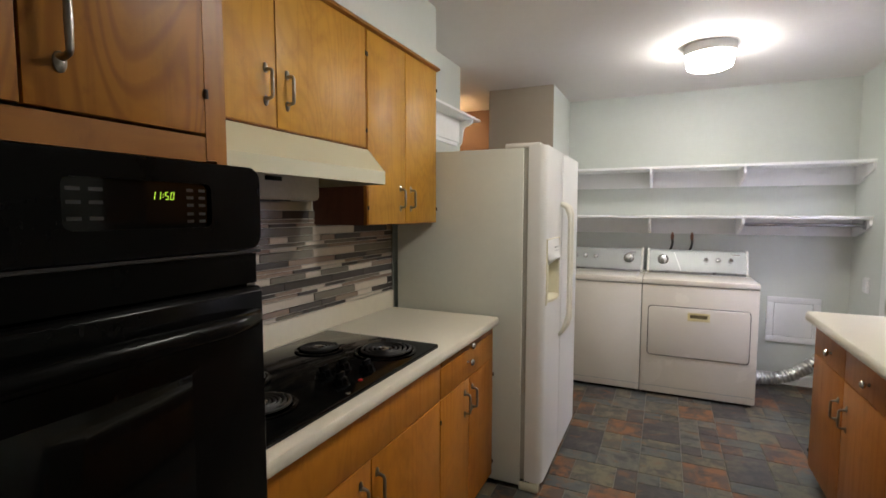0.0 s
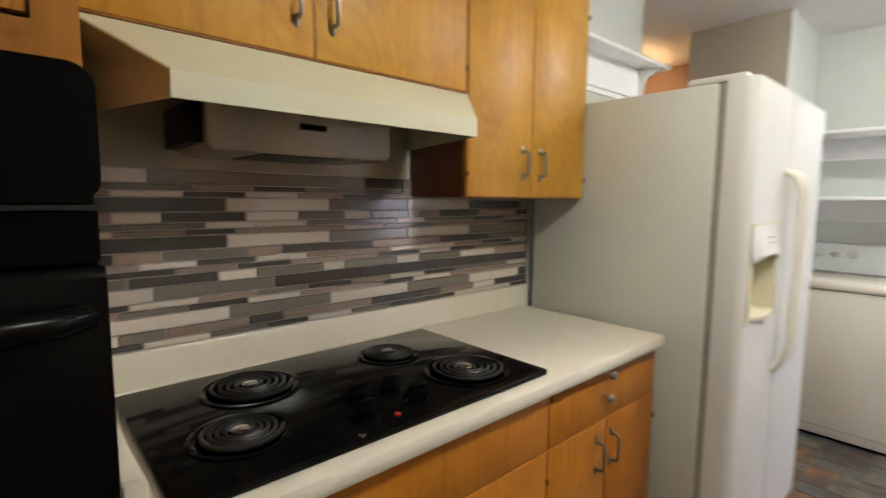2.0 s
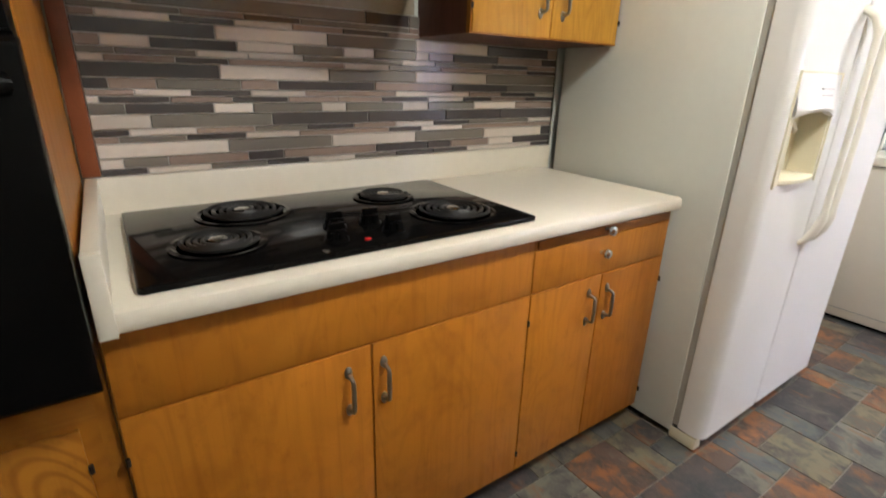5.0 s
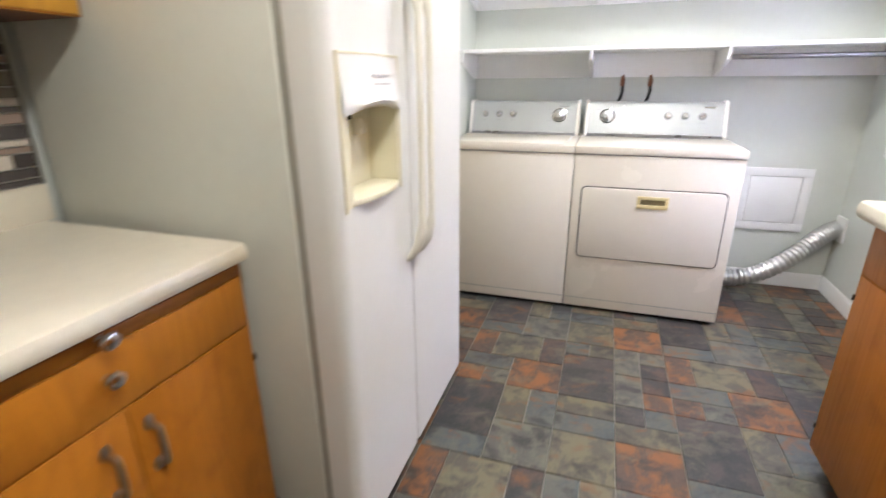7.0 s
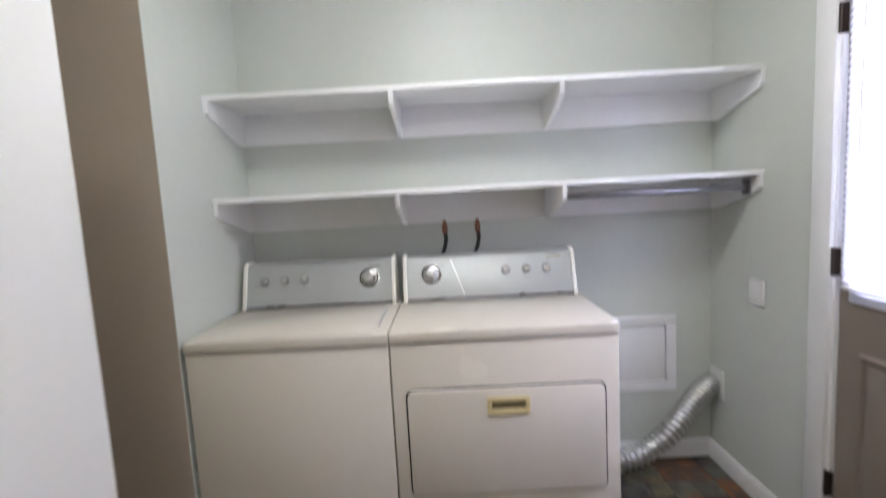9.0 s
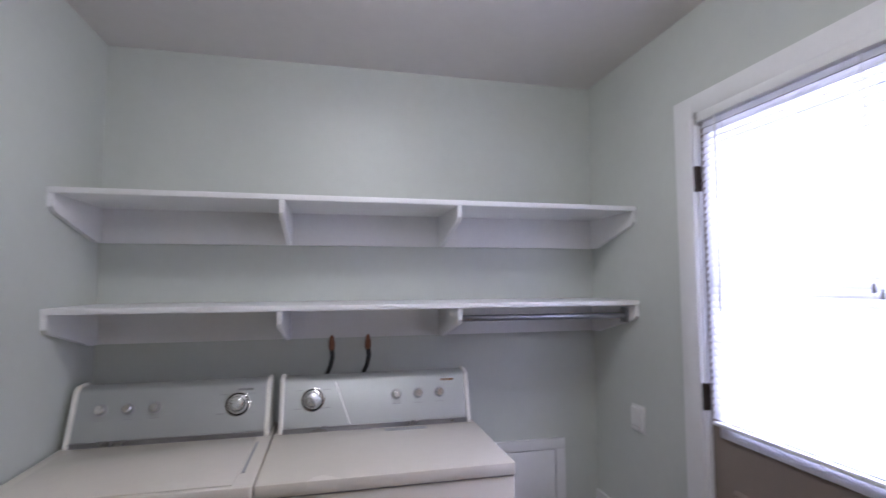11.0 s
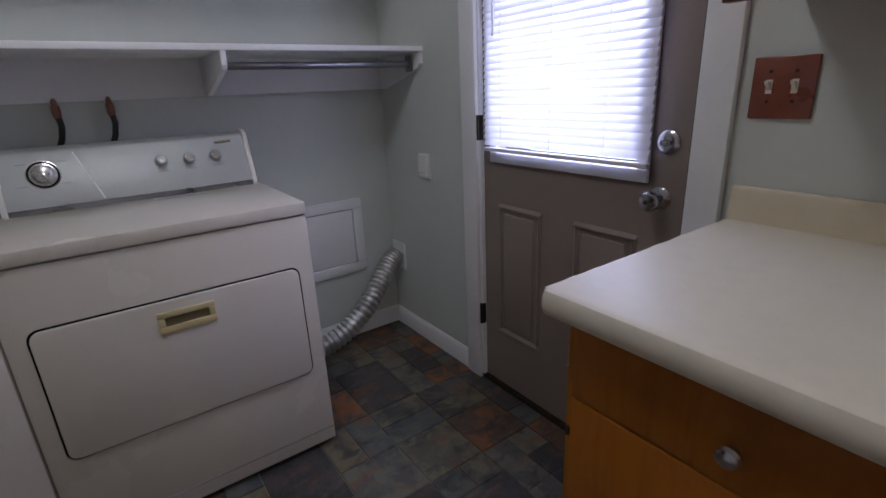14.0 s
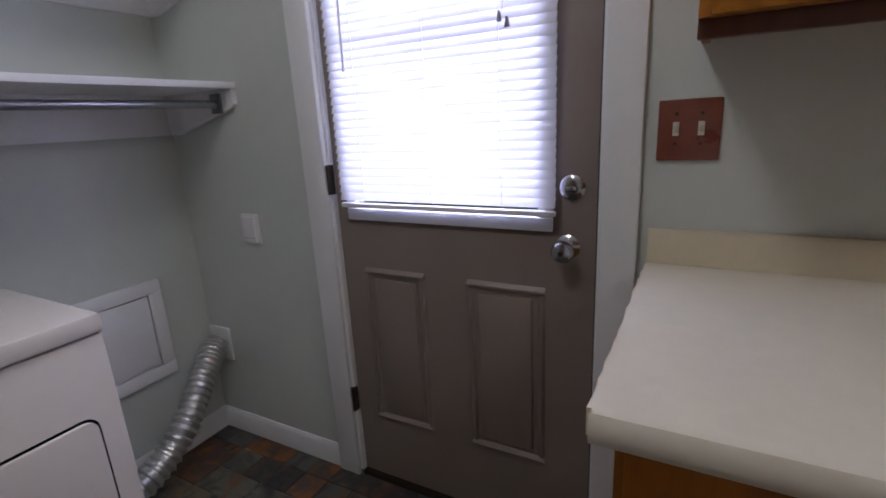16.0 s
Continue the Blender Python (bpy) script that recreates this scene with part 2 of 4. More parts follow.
wood("fir_ply", (0.21, 0.062, 0.004), (0.41, 0.145, 0.010), (0.49, 0.192, 0.016), wild=1.6, figure=0.14, rings_n=120.0)
wood("fir_brown", (0.13, 0.038, 0.003), (0.33, 0.122, 0.009), (0.41, 0.165, 0.015), wild=1.1, figure=0.42, rings_n=210.0)
wood("fir_red", (0.15, 0.040, 0.003), (0.31, 0.103, 0.007), (0.37, 0.130, 0.010), wild=1.3, figure=0.10, rings_n=110.0)
wood("fir_figured", (0.28, 0.104, 0.009), (0.48, 0.228, 0.022), (0.57, 0.302, 0.036), wild=1.4, figure=0.20, rings_n=150.0)
wood("fir_frame", (0.16, 0.046, 0.004), (0.32, 0.114, 0.008), (0.39, 0.152, 0.013), wild=0.6)
wood("fir_rail", (0.15, 0.044, 0.004), (0.30, 0.110, 0.010), (0.38, 0.150, 0.016), along="y", wild=0.6)
wood("dark_filler", (0.10, 0.026, 0.010), (0.19, 0.055, 0.020), (0.24, 0.075, 0.028), wild=0.5)
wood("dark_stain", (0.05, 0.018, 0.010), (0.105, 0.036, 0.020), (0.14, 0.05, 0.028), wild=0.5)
slate("slate_plum", (0.066, 0.055, 0.052), (0.040, 0.040, 0.042))
slate("slate_blue", (0.070, 0.083, 0.087), (0.108, 0.108, 0.094))
slate("slate_grey", (0.088, 0.086, 0.078), (0.150, 0.142, 0.112))
slate("slate_olive", (0.160, 0.138, 0.086), (0.085, 0.078, 0.062))
slate("slate_rust", (0.225, 0.090, 0.030), (0.085, 0.058, 0.045))
slate("slate_dark", (0.036, 0.037, 0.040), (0.085, 0.056, 0.044))
strip_tile("tile_white", (0.66, 0.59, 0.52))
strip_tile("tile_taupe", (0.31, 0.235, 0.195))
strip_tile("tile_grey", (0.185, 0.165, 0.140))
strip_tile("tile_charcoal", (0.070, 0.061, 0.060))
slat_plastic()
glass("pane_glass")
glow("lamp_glow", (1.0, 0.955, 0.84), LAMP)
glow("lamp_glow_kitchen", (1.0, 0.95, 0.82), KLAMP)
glow("lamp_glow_hall", (1.0, 0.62, 0.28), HALL)
glow("clock_glow", (0.50, 0.85, 0.04), 0.36)

# ---- building helpers ----
BASE = {}


def box(bm, x0, x1, y0, y1, z0, z1, bevel=0.0, seg=2):
    """An upright block; bevel rounds all its edges."""
    vs = [bm.verts.new((x, y, z)) for x in (x0, x1) for y in (y0, y1) for z in (z0, z1)]
    fs = [bm.faces.new([vs[i] for i in q]) for q in ((0, 1, 3, 2), (4, 6, 7, 5), (0, 4, 5, 1), (2, 3, 7, 6), (0, 2, 6, 4), (1, 5, 7, 3))]
    if bevel:
        bmesh.ops.bevel(bm, geom=list({e for f in fs for e in f.edges}), offset=bevel, segments=seg, profile=0.5, affect="EDGES")


def prism(bm, outline, axis, a0, a1, bevel=0.0, seg=2):
    """A flat outline of two coordinates (the two axes left over, in order) drawn out along an axis."""
    def at(p, a):
        return {"x": (a, p[0], p[1]), "y": (p[0], a, p[1]), "z": (p[0], p[1], a)}[axis]
    lo, hi = [bm.verts.new(at(p, a0)) for p in outline], [bm.verts.new(at(p, a1)) for p in outline]
    n = len(outline)
    fs = [bm.faces.new(lo), bm.faces.new(hi[::-1])]
    fs += [bm.faces.new((lo[i], hi[i], hi[(i + 1) % n], lo[(i + 1) % n])) for i in range(n)]
    bmesh.ops.recalc_face_normals(bm, faces=fs)
    if bevel:
        bmesh.ops.bevel(bm, geom=list({e for f in fs for e in f.edges}), offset=bevel, segments=seg, profile=0.5, affect="EDGES")


def tube(bm, pts, radius, n=10, cap=True):
    """A pipe through points; radius is one number or one per point."""
    pts = [Vector(p) for p in pts]
    rs = radius if isinstance(radius, (list, tuple)) else [radius] * len(pts)
    rings, side = [], None
    for i, p in enumerate(pts):
        d = (pts[min(i + 1, len(pts) - 1)] - pts[max(i - 1, 0)]).normalized()
        if side is None:
            side = d.orthogonal().normalized()
        side = (side - d * side.dot(d)).normalized()
        up = d.cross(side)
        rings.append([bm.verts.new(p + rs[i] * (math.cos(a) * side + math.sin(a) * up)) for a in (2 * math.pi * k / n for k in range(n))])
    for r0, r1 in zip(rings, rings[1:]):
        for k in range(n):
            bm.faces.new((r0[k], r0[(k + 1) % n], r1[(k + 1) % n], r1[k]))
    if cap:
        bm.faces.new(rings[0][::-1])
        bm.faces.new(rings[-1])


def lathe(bm, profile, centre, axis="z", n=24):
    """A turned shape: (radius, height) pairs along an axis from a centre."""
    ax = {"z": (Vector((1, 0, 0)), Vector((0, 1, 0)), Vector((0, 0, 1))), "x": (Vector((0, 1, 0)), Vector((0, 0, 1)), Vector((1, 0, 0))),
          "-x": (Vector((0, 0, 1)), Vector((0, 1, 0)), Vector((-1, 0, 0))), "-y": (Vector((1, 0, 0)), Vector((0, 0, 1)), Vector((0, -1, 0)))}[axis]
    c, rings = Vector(centre), []
    for r, h in profile:
        rings.append([bm.verts.new(c + ax[2] * h + r * (math.cos(a) * ax[0] + math.sin(a) * ax[1])) for a in (2 * math.pi * k / n for k in range(n))])
    for r0, r1 in zip(rings, rings[1:]):
        for k in range(n):
            bm.faces.new((r0[k], r0[(k + 1) % n], r1[(k + 1) % n], r1[k]))
    bm.faces.new(rings[0][::-1])
    bm.faces.new(rings[-1])


def rounded(x0, x1, y0, y1, r, n=5):
    """The outline of a rectangle with round corners."""
    out = []
    for cx, cy, a0 in ((x1 - r, y0 + r, -90), (x1 - r, y1 - r, 0), (x0 + r, y1 - r, 90), (x0 + r, y0 + r, 180)):
        out += [(cx + r * math.cos(radians(a0 + 90 * k / n)), cy + r * math.sin(radians(a0 + 90 * k / n))) for k in range(n + 1)]
    return out


def meshed(name, bm, base, smooth=True):
    bmesh.ops.translate(bm, verts=bm.verts, vec=-Vector(base))
    me = bpy.data.meshes.new(name)
    bm.to_mesh(me)
    bm.free()
    if smooth:
        me.shade_smooth()
        me.set_sharp_from_angle(angle=radians(38))
    return me


def thing(name, base, label, category, group="", kind=""):
    ob = new(name)
    ob.empty_display_size = 0.1
    ob.location = base
    BASE[ob.name] = base
    return tagged(ob, label, category, group, kind)


def part(name, bm, material, parent, label=""):
    me = meshed(name, bm, BASE[parent.name])
    me.materials.append(MATS[material])
    ob = new(name, me)
    ob.parent = parent
    BASE[ob.name] = BASE[parent.name]
    return tagged(ob, label)


def solid(name, bm, material, base, label, category, group="", kind=""):
    me = meshed(name, bm, base)
    me.materials.append(MATS[material])
    ob = new(name, me)
    ob.location = base
    BASE[ob.name] = base
    return tagged(ob, label, category, group, kind)


def boxes(*rows, bevel=0.0):
    bm = bmesh.new()
    for r in rows:
        box(bm, *r, bevel=bevel)
    return bm


def block(name, dims, material, parent, label="", bevel=0.0):
    return part(name, boxes(dims, bevel=bevel), material, parent, label)


def shape(make, *args, **kw):
    bm = bmesh.new()
    make(bm, *args, **kw)
    return bm


# ---- structure ----
W, E, N, S, CEIL = -1.335, 1.36, 4.710, -1.5, 2.445
XA, PY, WEND = -0.815, 4.0, 3.27
HW = -2.9


def structure(name, rows, material, label, category):
    return solid(name, boxes(*rows), material, (0, 0, 0), label, category, kind="structure")


floor = structure("floor", [(HW, E + 0.12, S, N + 0.12, -0.12, -0.004)], "floor_joint", "slate-look vinyl floor in rust, grey and olive pieces", "floor")
ceiling = structure("ceiling", [(HW - 0.12, E + 0.12, S - 0.12, N + 0.12, CEIL, CEIL + 0.12)], "ceiling_paint", "off-white matte painted ceiling with soft texture", "ceiling")
structure("wall_west", [(W - 0.12, W, S, WEND, 0, CEIL)], "wall_paint", "pale grey-green painted kitchen wall behind the cooktop", "wall")
structure("wall_partition", [(W - 0.035, XA - 0.004, PY, N + 0.12, 0, CEIL)], "taupe_paint", "taupe painted end of the partition beside the washer", "wall")
structure("wall_alcove", [(XA - 0.004, XA, PY, N, 0, CEIL)], "wall_paint", "pale grey-green painted side of the laundry alcove", "wall")
structure("wall_north", [(XA, E, N, N + 0.12, 0, CEIL)], "wall_paint", "pale grey-green painted wall behind the washer and dryer", "wall")
DY0, DY1, DTOP = 3.165, 3.98, 2.045
structure("wall_east", [(E, E + 0.12, S, DY0, 0, CEIL), (E, E + 0.12, DY1, N + 0.12, 0, CEIL), (E, E + 0.12, DY0, DY1, DTOP, CEIL)],
          "wall_paint", "pale grey-green painted wall with the back door", "wall")
structure("wall_south", [(HW, E + 0.12, S - 0.12, S, 0, CEIL)], "wall_paint", "pale painted wall closing the kitchen", "wall")
structure("wall_hall_west", [(HW - 0.12, HW, S - 0.12, N + 0.12, 0, CEIL)], "brown_paint", "dark brown painted wall of the next room", "wall")
structure("wall_hall_north", [(HW, W - 0.035, N, N + 0.12, 0, CEIL)], "brown_paint", "dark brown painted wall of the next room", "wall")
structure("wall_soffit", [(W, -1.058, 0.70, 2.291, 2.142, CEIL), (W, -0.745, -0.06, 0.70, 2.142, CEIL)], "wall_paint", "pale painted soffit above the wall cabinets", "soffit")


def baseboard(outline, axis, a0, a1, label):
    return solid("baseboard", shape(prism, outline, axis, a0, a1), "white_trim", (0, 0, 0), label, "baseboard", kind="structure")


def skirt(d):
    return [(0, 0), (d * 0.013, 0), (d * 0.013, 0.070), (d * 0.009, 0.082), (d * 0.004, 0.090), (0, 0.090)]


baseboard([(N + p, z) for p, z in skirt(-1)], "x", XA, E, "white painted baseboard along the laundry wall")
baseboard([(E + p, z) for p, z in skirt(-1)], "y", 4.065, N - 0.013, "white painted baseboard beside the back door")
baseboard([(PY + p, z) for p, z in skirt(-1)], "x", W - 0.035, XA, "white painted baseboard at the partition end")

# door surround
trim = thing("door_trim", (1.35, 3.57, 0), "white painted wooden casing round the back door", "door casing", kind="structure")
for y0, y1, z0, z1 in ((DY1, 4.065, 0, 2.122), (3.085, DY0, 0, 2.122), (DY0, DY1, DTOP, 2.122)):
    block("casing", (1.338, E, y0, y1, z0, z1), "white_trim", trim, bevel=0.003)
for y0, y1, z0, z1 in ((DY1 - 0.012, DY1, 0, DTOP), (DY0, DY0 + 0.008, 0, DTOP), (DY0, DY1, DTOP - 0.010, DTOP)):
    block("jamb", (1.352, E + 0.12, y0, y1, z0, z1), "white_trim", trim)
block("threshold", (1.352, E + 0.14, DY0, DY1, 0.0, 0.018), "dark_bronze", trim, "dark metal threshold")
solid("ground", boxes((E + 0.12, 60, -40, 40, -0.25, -0.15)), "lawn", (0, 0, 0), "lawn outside the back door", "ground", kind="structure")


# ---- back door ----
def back_door():
    y0, y1, z0, z1, x0, x1 = DY0 + 0.012, DY1 - 0.016, 0.022, DTOP - 0.014, 1.366, 1.408
    d = thing("door_1", (x0, (y0 + y1) / 2, 0), "closed taupe steel door with a half window and embossed panels", "door", kind="structure")
    ly0, ly1, lz0, lz1 = 3.306, 3.894, 0.975, 1.970
    bm = boxes((x0, x1, y0, ly0, z0, z1), (x0, x1, ly1, y1, z0, z1), (x0, x1, ly0, ly1, z0, lz0), (x0, x1, ly0, ly1, lz1, z1))
    part("slab", bm, "door_taupe", d)
    for a, b in ((3.665, 3.88), (3.302, 3.526)):
        for (p0, p1, q0, q1) in ((a, b, 0.778, 0.798), (a, b, 0.260, 0.280), (a, a + 0.020, 0.280, 0.778), (b - 0.020, b, 0.280, 0.778)):
            bm = bmesh.new()
            horizontal = q1 - q0 < p1 - p0
            if horizontal:
                prism(bm, [(x0, q0), (x0 - 0.010, q0 + 0.005), (x0 - 0.010, q0 + 0.009), (x0, q1)], "y", p0, p1)
            else:
                prism(bm, [(x0, p0), (x0 - 0.010, p0 + 0.005), (x0 - 0.010, p0 + 0.009), (x0, p1)], "z", q0, q1)
            part("moulding", bm, "door_taupe", d)
        block("raised_panel", (x0 - 0.009, x0 + 0.002, a + 0.034, b - 0.034, 0.295, 0.764), "door_taupe", d, bevel=0.006)
    f = 0.024
    lite = part("window_frame", boxes((x0 - 0.014, x0, ly0 - f, ly1 + f, lz0 - f, lz0 + 0.012), (x0 - 0.014, x0, ly0 - f, ly1 + f, lz1 - 0.012, lz1 + f),
                                      (x0 - 0.014, x0, ly0 - f, ly0 + 0.012, lz0 + 0.012, lz1 - 0.012), (x0 - 0.014, x0, ly1 - 0.012, ly1 + f, lz0 + 0.012, lz1 - 0.012), bevel=0.004),
                "lite_white", d, "white plastic frame of the door window")
    block("sash_rail", (x0 + 0.008, x0 + 0.034, ly0, ly1, 1.435, 1.470), "lite_white", d)
    p = block("pane", (x0 + 0.018, x0 + 0.022, ly0, ly1, lz0, lz1), "pane_glass", d)
    p.visible_shadow = False
    # knob and deadbolt
    k = part("deadbolt", shape(lathe, [(0.030, 0), (0.031, 0.006), (0.024, 0.011), (0.012, 0.012)], (x0, 3.236, 1.061), "-x"), "door_nickel", d, "satin-nickel deadbolt")
    block("thumb_turn", (x0 - 0.026, x0 - 0.010, 3.222, 3.250, 1.055, 1.067), "door_nickel", k, bevel=0.003)
    kn = part("door_knob", shape(lathe, [(0.030, 0), (0.031, 0.004), (0.022, 0.010), (0.011, 0.014), (0.011, 0.034), (0.022, 0.040), (0.027, 0.050), (0.027, 0.058), (0.022, 0.066), (0.010, 0.069)],
                                 (x0, 3.246, 0.914), "-x"), "door_nickel", d, "round satin-nickel door knob")
    part("keyhole", shape(lathe, [(0.006, 0), (0.006, 0.002)], (x0 - 0.069, 3.246, 0.914), "-x", 12), "dark_bronze", kn)
    for z in (1.825, 1.072, 0.312):
        h = part("hinge", shape(tube, [(1.345, 3.972, z - 0.045), (1.345, 3.972, z + 0.045)], 0.006), "dark_bronze", d, "dark bronze butt hinge")
        block("hinge_leaf", (1.347, 1.365, 3.966, 3.970, z - 0.045, z + 0.045), "dark_bronze", h)
    block("weather_strip", (1.356, 1.372, DY0 + 0.008, DY0 + 0.012, 0.02, DTOP - 0.01), "weatherstrip", d)


def window_blind():
    b = thing("window_blind", (1.33, 3.61, 0.995), "closed white slatted mini blind hung on the back door", "blind")
    y0, y1 = 3.268, 3.915
    block("headrail", (1.312, 1.348, y0 - 0.008, y1 + 0.004, 2.010, 2.042), "white_plastic", b, bevel=0.003)
    block("end_bracket", (1.306, 1.352, y0 - 0.020, y0 - 0.008, 2.000, 2.045), "chrome", b, "clear plastic end bracket", 0.002)
    block("end_bracket", (1.306, 1.352, y1 + 0.004, y1 + 0.012, 2.000, 2.045), "chrome", b, "clear plastic end bracket", 0.002)
    n, w, tilt = 44, 0.0275, radians(66)
    pitch = (2.004 - 1.012) / n
    proto = None
    for i in range(n):
        z = 1.018 + pitch * (i + 0.5)
        if proto is None:
            bm = bmesh.new()
            rows = []
            for k in range(5):
                u = (k / 4 - 0.5) * w
                hump = 0.0022 * (1 - (2 * k / 4 - 1) ** 2)
                dx, dz = -u * math.cos(tilt) - hump * math.sin(tilt), u * math.sin(tilt) * -1 - hump * math.cos(tilt) * 0
                rows.append((dx, dz))
            front = [(bm.verts.new((1.33 + dx, y0, z + dz)), bm.verts.new((1.33 + dx, y1, z + dz))) for dx, dz in rows]
            back = [(bm.verts.new((1.33 + dx + 0.0008, y0, z + dz)), bm.verts.new((1.33 + dx + 0.0008, y1, z + dz))) for dx, dz in rows]
            for k in range(4):
                bm.faces.new((front[k][0], front[k][1], front[k + 1][1], front[k + 1][0]))
                bm.faces.new((back[k][0], back[k + 1][0], back[k + 1][1], back[k][1]))
            for k in (0, 4):
                bm.faces.new((front[k][0], back[k][0], back[k][1], front[k][1]))
            proto = part("slat", bm, "blind_vinyl", b)
            zp = z
        else:
            o = proto.copy()
            scene.collection.objects.link(o)
            o.location = (0, 0, z - zp)
    block("bottom_rail", (1.322, 1.340, y0, y1, 0.995, 1.008), "white_plastic", b, bevel=0.003)
    part("wand", shape(tube, [(1.305, 3.834, 2.005), (1.303, 3.840, 1.37)], 0.0035, 8), "white_plastic", b, "thin clear tilt wand")
    part("cord", shape(tube, [(1.306, 3.386, 2.005), (1.306, 3.384, 1.46)], 0.0014, 6), "white_plastic", b)
    for dy, dz in ((0.008, 0.0), (-0.010, -0.014)):
        part("tassel", shape(lathe, [(0.003, 0.022), (0.006, 0.0)], (1.305, 3.384 + dy, 1.438 + dz), "z", 10), "grey_print", b, "small grey cord tassel")
    for y in (3.40, 3.60, 3.82):
        part("ladder_cord", shape(tube, [(1.318, y, 2.005), (1.318, y, 1.0)], 0.0008, 5), "white_plastic", b)


back_door()
window_blind()
day = new("daylight", bpy.data.lights.new("daylight", "AREA"))
day.data.shape, day.data.size, day.data.size_y, day.data.energy, day.data.color = "RECTANGLE", 0.62, 1.02, DAY, (0.80, 0.79, 1.0)
day.matrix_world = look((1.56, 3.595, 1.485), (0.5, 3.595, 1.485))


# ---- ceiling lamps ----
def ceiling_lamp(x, y, glowing, label):
    l = thing("ceiling_lamp", (x, y, CEIL), label, "ceiling lamp", "ceiling lamps")
    part("base_plate", shape(lathe, [(0.135, -0.060), (0.148, -0.058), (0.150, -0.052), (0.146, 0.0)], (x, y, CEIL), "z", 40), "white_trim", l, "white enamel rim")
    part("shade", shape(lathe, [(0.060, -0.142), (0.105, -0.139), (0.124, -0.129), (0.131, -0.112), (0.133, -0.08), (0.131, -0.042)], (x, y, CEIL), "z", 40), glowing, l, "glowing white glass drum shade")
    return l


ceiling_lamp(0.255, 3.50, "lamp_glow", "lit round white glass lamp on the laundry ceiling")
ceiling_lamp(0.30, 1.60, "lamp_glow_kitchen", "lit round white glass lamp on the kitchen ceiling")
ceiling_lamp(-1.95, 4.30, "lamp_glow_hall", "warm lit glass lamp on the next room's ceiling")


# ---- cabinet hardware ----
def pull(parent, x, y, z0, z1, side):
    """A bent metal bar pull with flared feet; side is +1 where it faces +x."""
    z0, z1 = z0 + 0.013, z1 - 0.013
    d, zs = 0.027 * side, z1 - z0
    pts = [(x + 0.002 * side, y, z0 + zs * 0.045), (x + d * 0.55, y, z0 + zs * 0.05), (x + d * 0.90, y, z0 + zs * 0.075), (x + d, y, z0 + zs * 0.13), (x + d, y, z0 + zs * 0.5),
           (x + d, y, z0 + zs * 0.87), (x + d * 0.90, y, z0 + zs * 0.925), (x + d * 0.55, y, z0 + zs * 0.95), (x + 0.002 * side, y, z0 + zs * 0.955)]
    h = part("handle", shape(tube, pts, [0.0070, 0.0050, 0.0048, 0.0052, 0.0060, 0.0052, 0.0048, 0.0050, 0.0070], 10), "worn_nickel", parent, "worn nickel bar handle")
    for z in (z0 - zs * 0.01, z0 + zs * 1.01):
        bm = bmesh.new()
        lathe(bm, [(0.0090, 0), (0.0088, 0.0025), (0.005, 0.006), (0.002, 0.0075)], (x, y, z), "x" if side > 0 else "-x", 16)
        for v in bm.verts:
            v.co.z = z + (v.co.z - z) * 1.7
        part("foot", bm, "worn_nickel", h, "flared leaf-shaped foot")


def knob(parent, x, y, z, side):
    bm = bmesh.new()
    lathe(bm, [(0.008, 0), (0.006, 0.006), (0.006, 0.012), (0.013, 0.016), (0.0155, 0.022), (0.013, 0.028), (0.005, 0.031)], (x, y, z), "x" if side > 0 else "-x", 20)
    for v in bm.verts:
        v.co.y = y + (v.co.y - y) * 1.08
    part("knob", bm, "chrome", parent, "oval chrome knob")


def leaf(parent, x, y0, y1, z0, z1, side, material="fir_ply", name="door", proud=0.004):
    """A flush plywood leaf or drawer front, standing a little proud of its frame."""
    xs = sorted((x - 0.014 * side, x + proud * side))
    return block(name, (xs[0], xs[1], y0, y1, z0, z1), material, parent, bevel=0.0015)


def hinge_pin(parent, x, y, z, side):
    part("hinge", shape(tube, [(x + 0.006 * side, y, z - 0.008), (x + 0.006 * side, y, z + 0.008)], 0.004, 8), "dark_bronze", parent, "small dark offset hinge")


# ---- oven tower ----
def oven_tower():
    x, y0, y1 = -0.745, -0.060, 0.695
    c = thing("oven_cabinet", (W + 0.3, 0.32, 0), "tall orange-varnished plywood cabinet holding the wall oven", "cabinet")
    part("carcass", boxes((W, x - 0.02, y1 - 0.018, y1, 0, 2.142), (W, x - 0.02, y0, y0 + 0.018, 0, 2.142), (W, x - 0.02, y0 + 0.018, y1 - 0.018, 1.512, 1.530), (W, x - 0.02, y0 + 0.018, y1 - 0.018, 2.122, 2.142)), "fir_frame", c)
    part("face_frame", boxes((x - 0.02, x, 0.650, y1, 1.505, 2.142), (x - 0.02, x, 0.672, y1, 0.09, 1.505), (x - 0.02, x, y0, y0 + 0.06, 0.09, 2.142)), "fir_frame", c)
    block("rail", (x - 0.02, x - 0.001, y0 + 0.06, 0.650, 1.502, 1.548), "fir_rail", c)
    block("rail", (x - 0.02, x - 0.001, y0 + 0.06, 0.672, 0.690, 0.790), "fir_rail", c)
    block("lower_frame", (x - 0.02, x - 0.001, y0 + 0.06, 0.672, 0.085, 0.690), "fir_frame", c)
    leaf(c, x, 0.02, 0.646, 0.095, 0.680, 1, "fir_brown")
    hinge_pin(c, x, 0.649, 0.600, 1)
    for a, b in ((0.368, 0.646), (0.004, 0.364)):
        d = leaf(c, x, a, b, 1.553, 2.134, 1, "fir_brown")
        pull(d, x + 0.004, a + 0.045 if a > 0.1 else b - 0.045, 1.606, 1.738, 1)
    for z in (1.625, 2.05):
        hinge_pin(c, x, 0.648, z, 1)


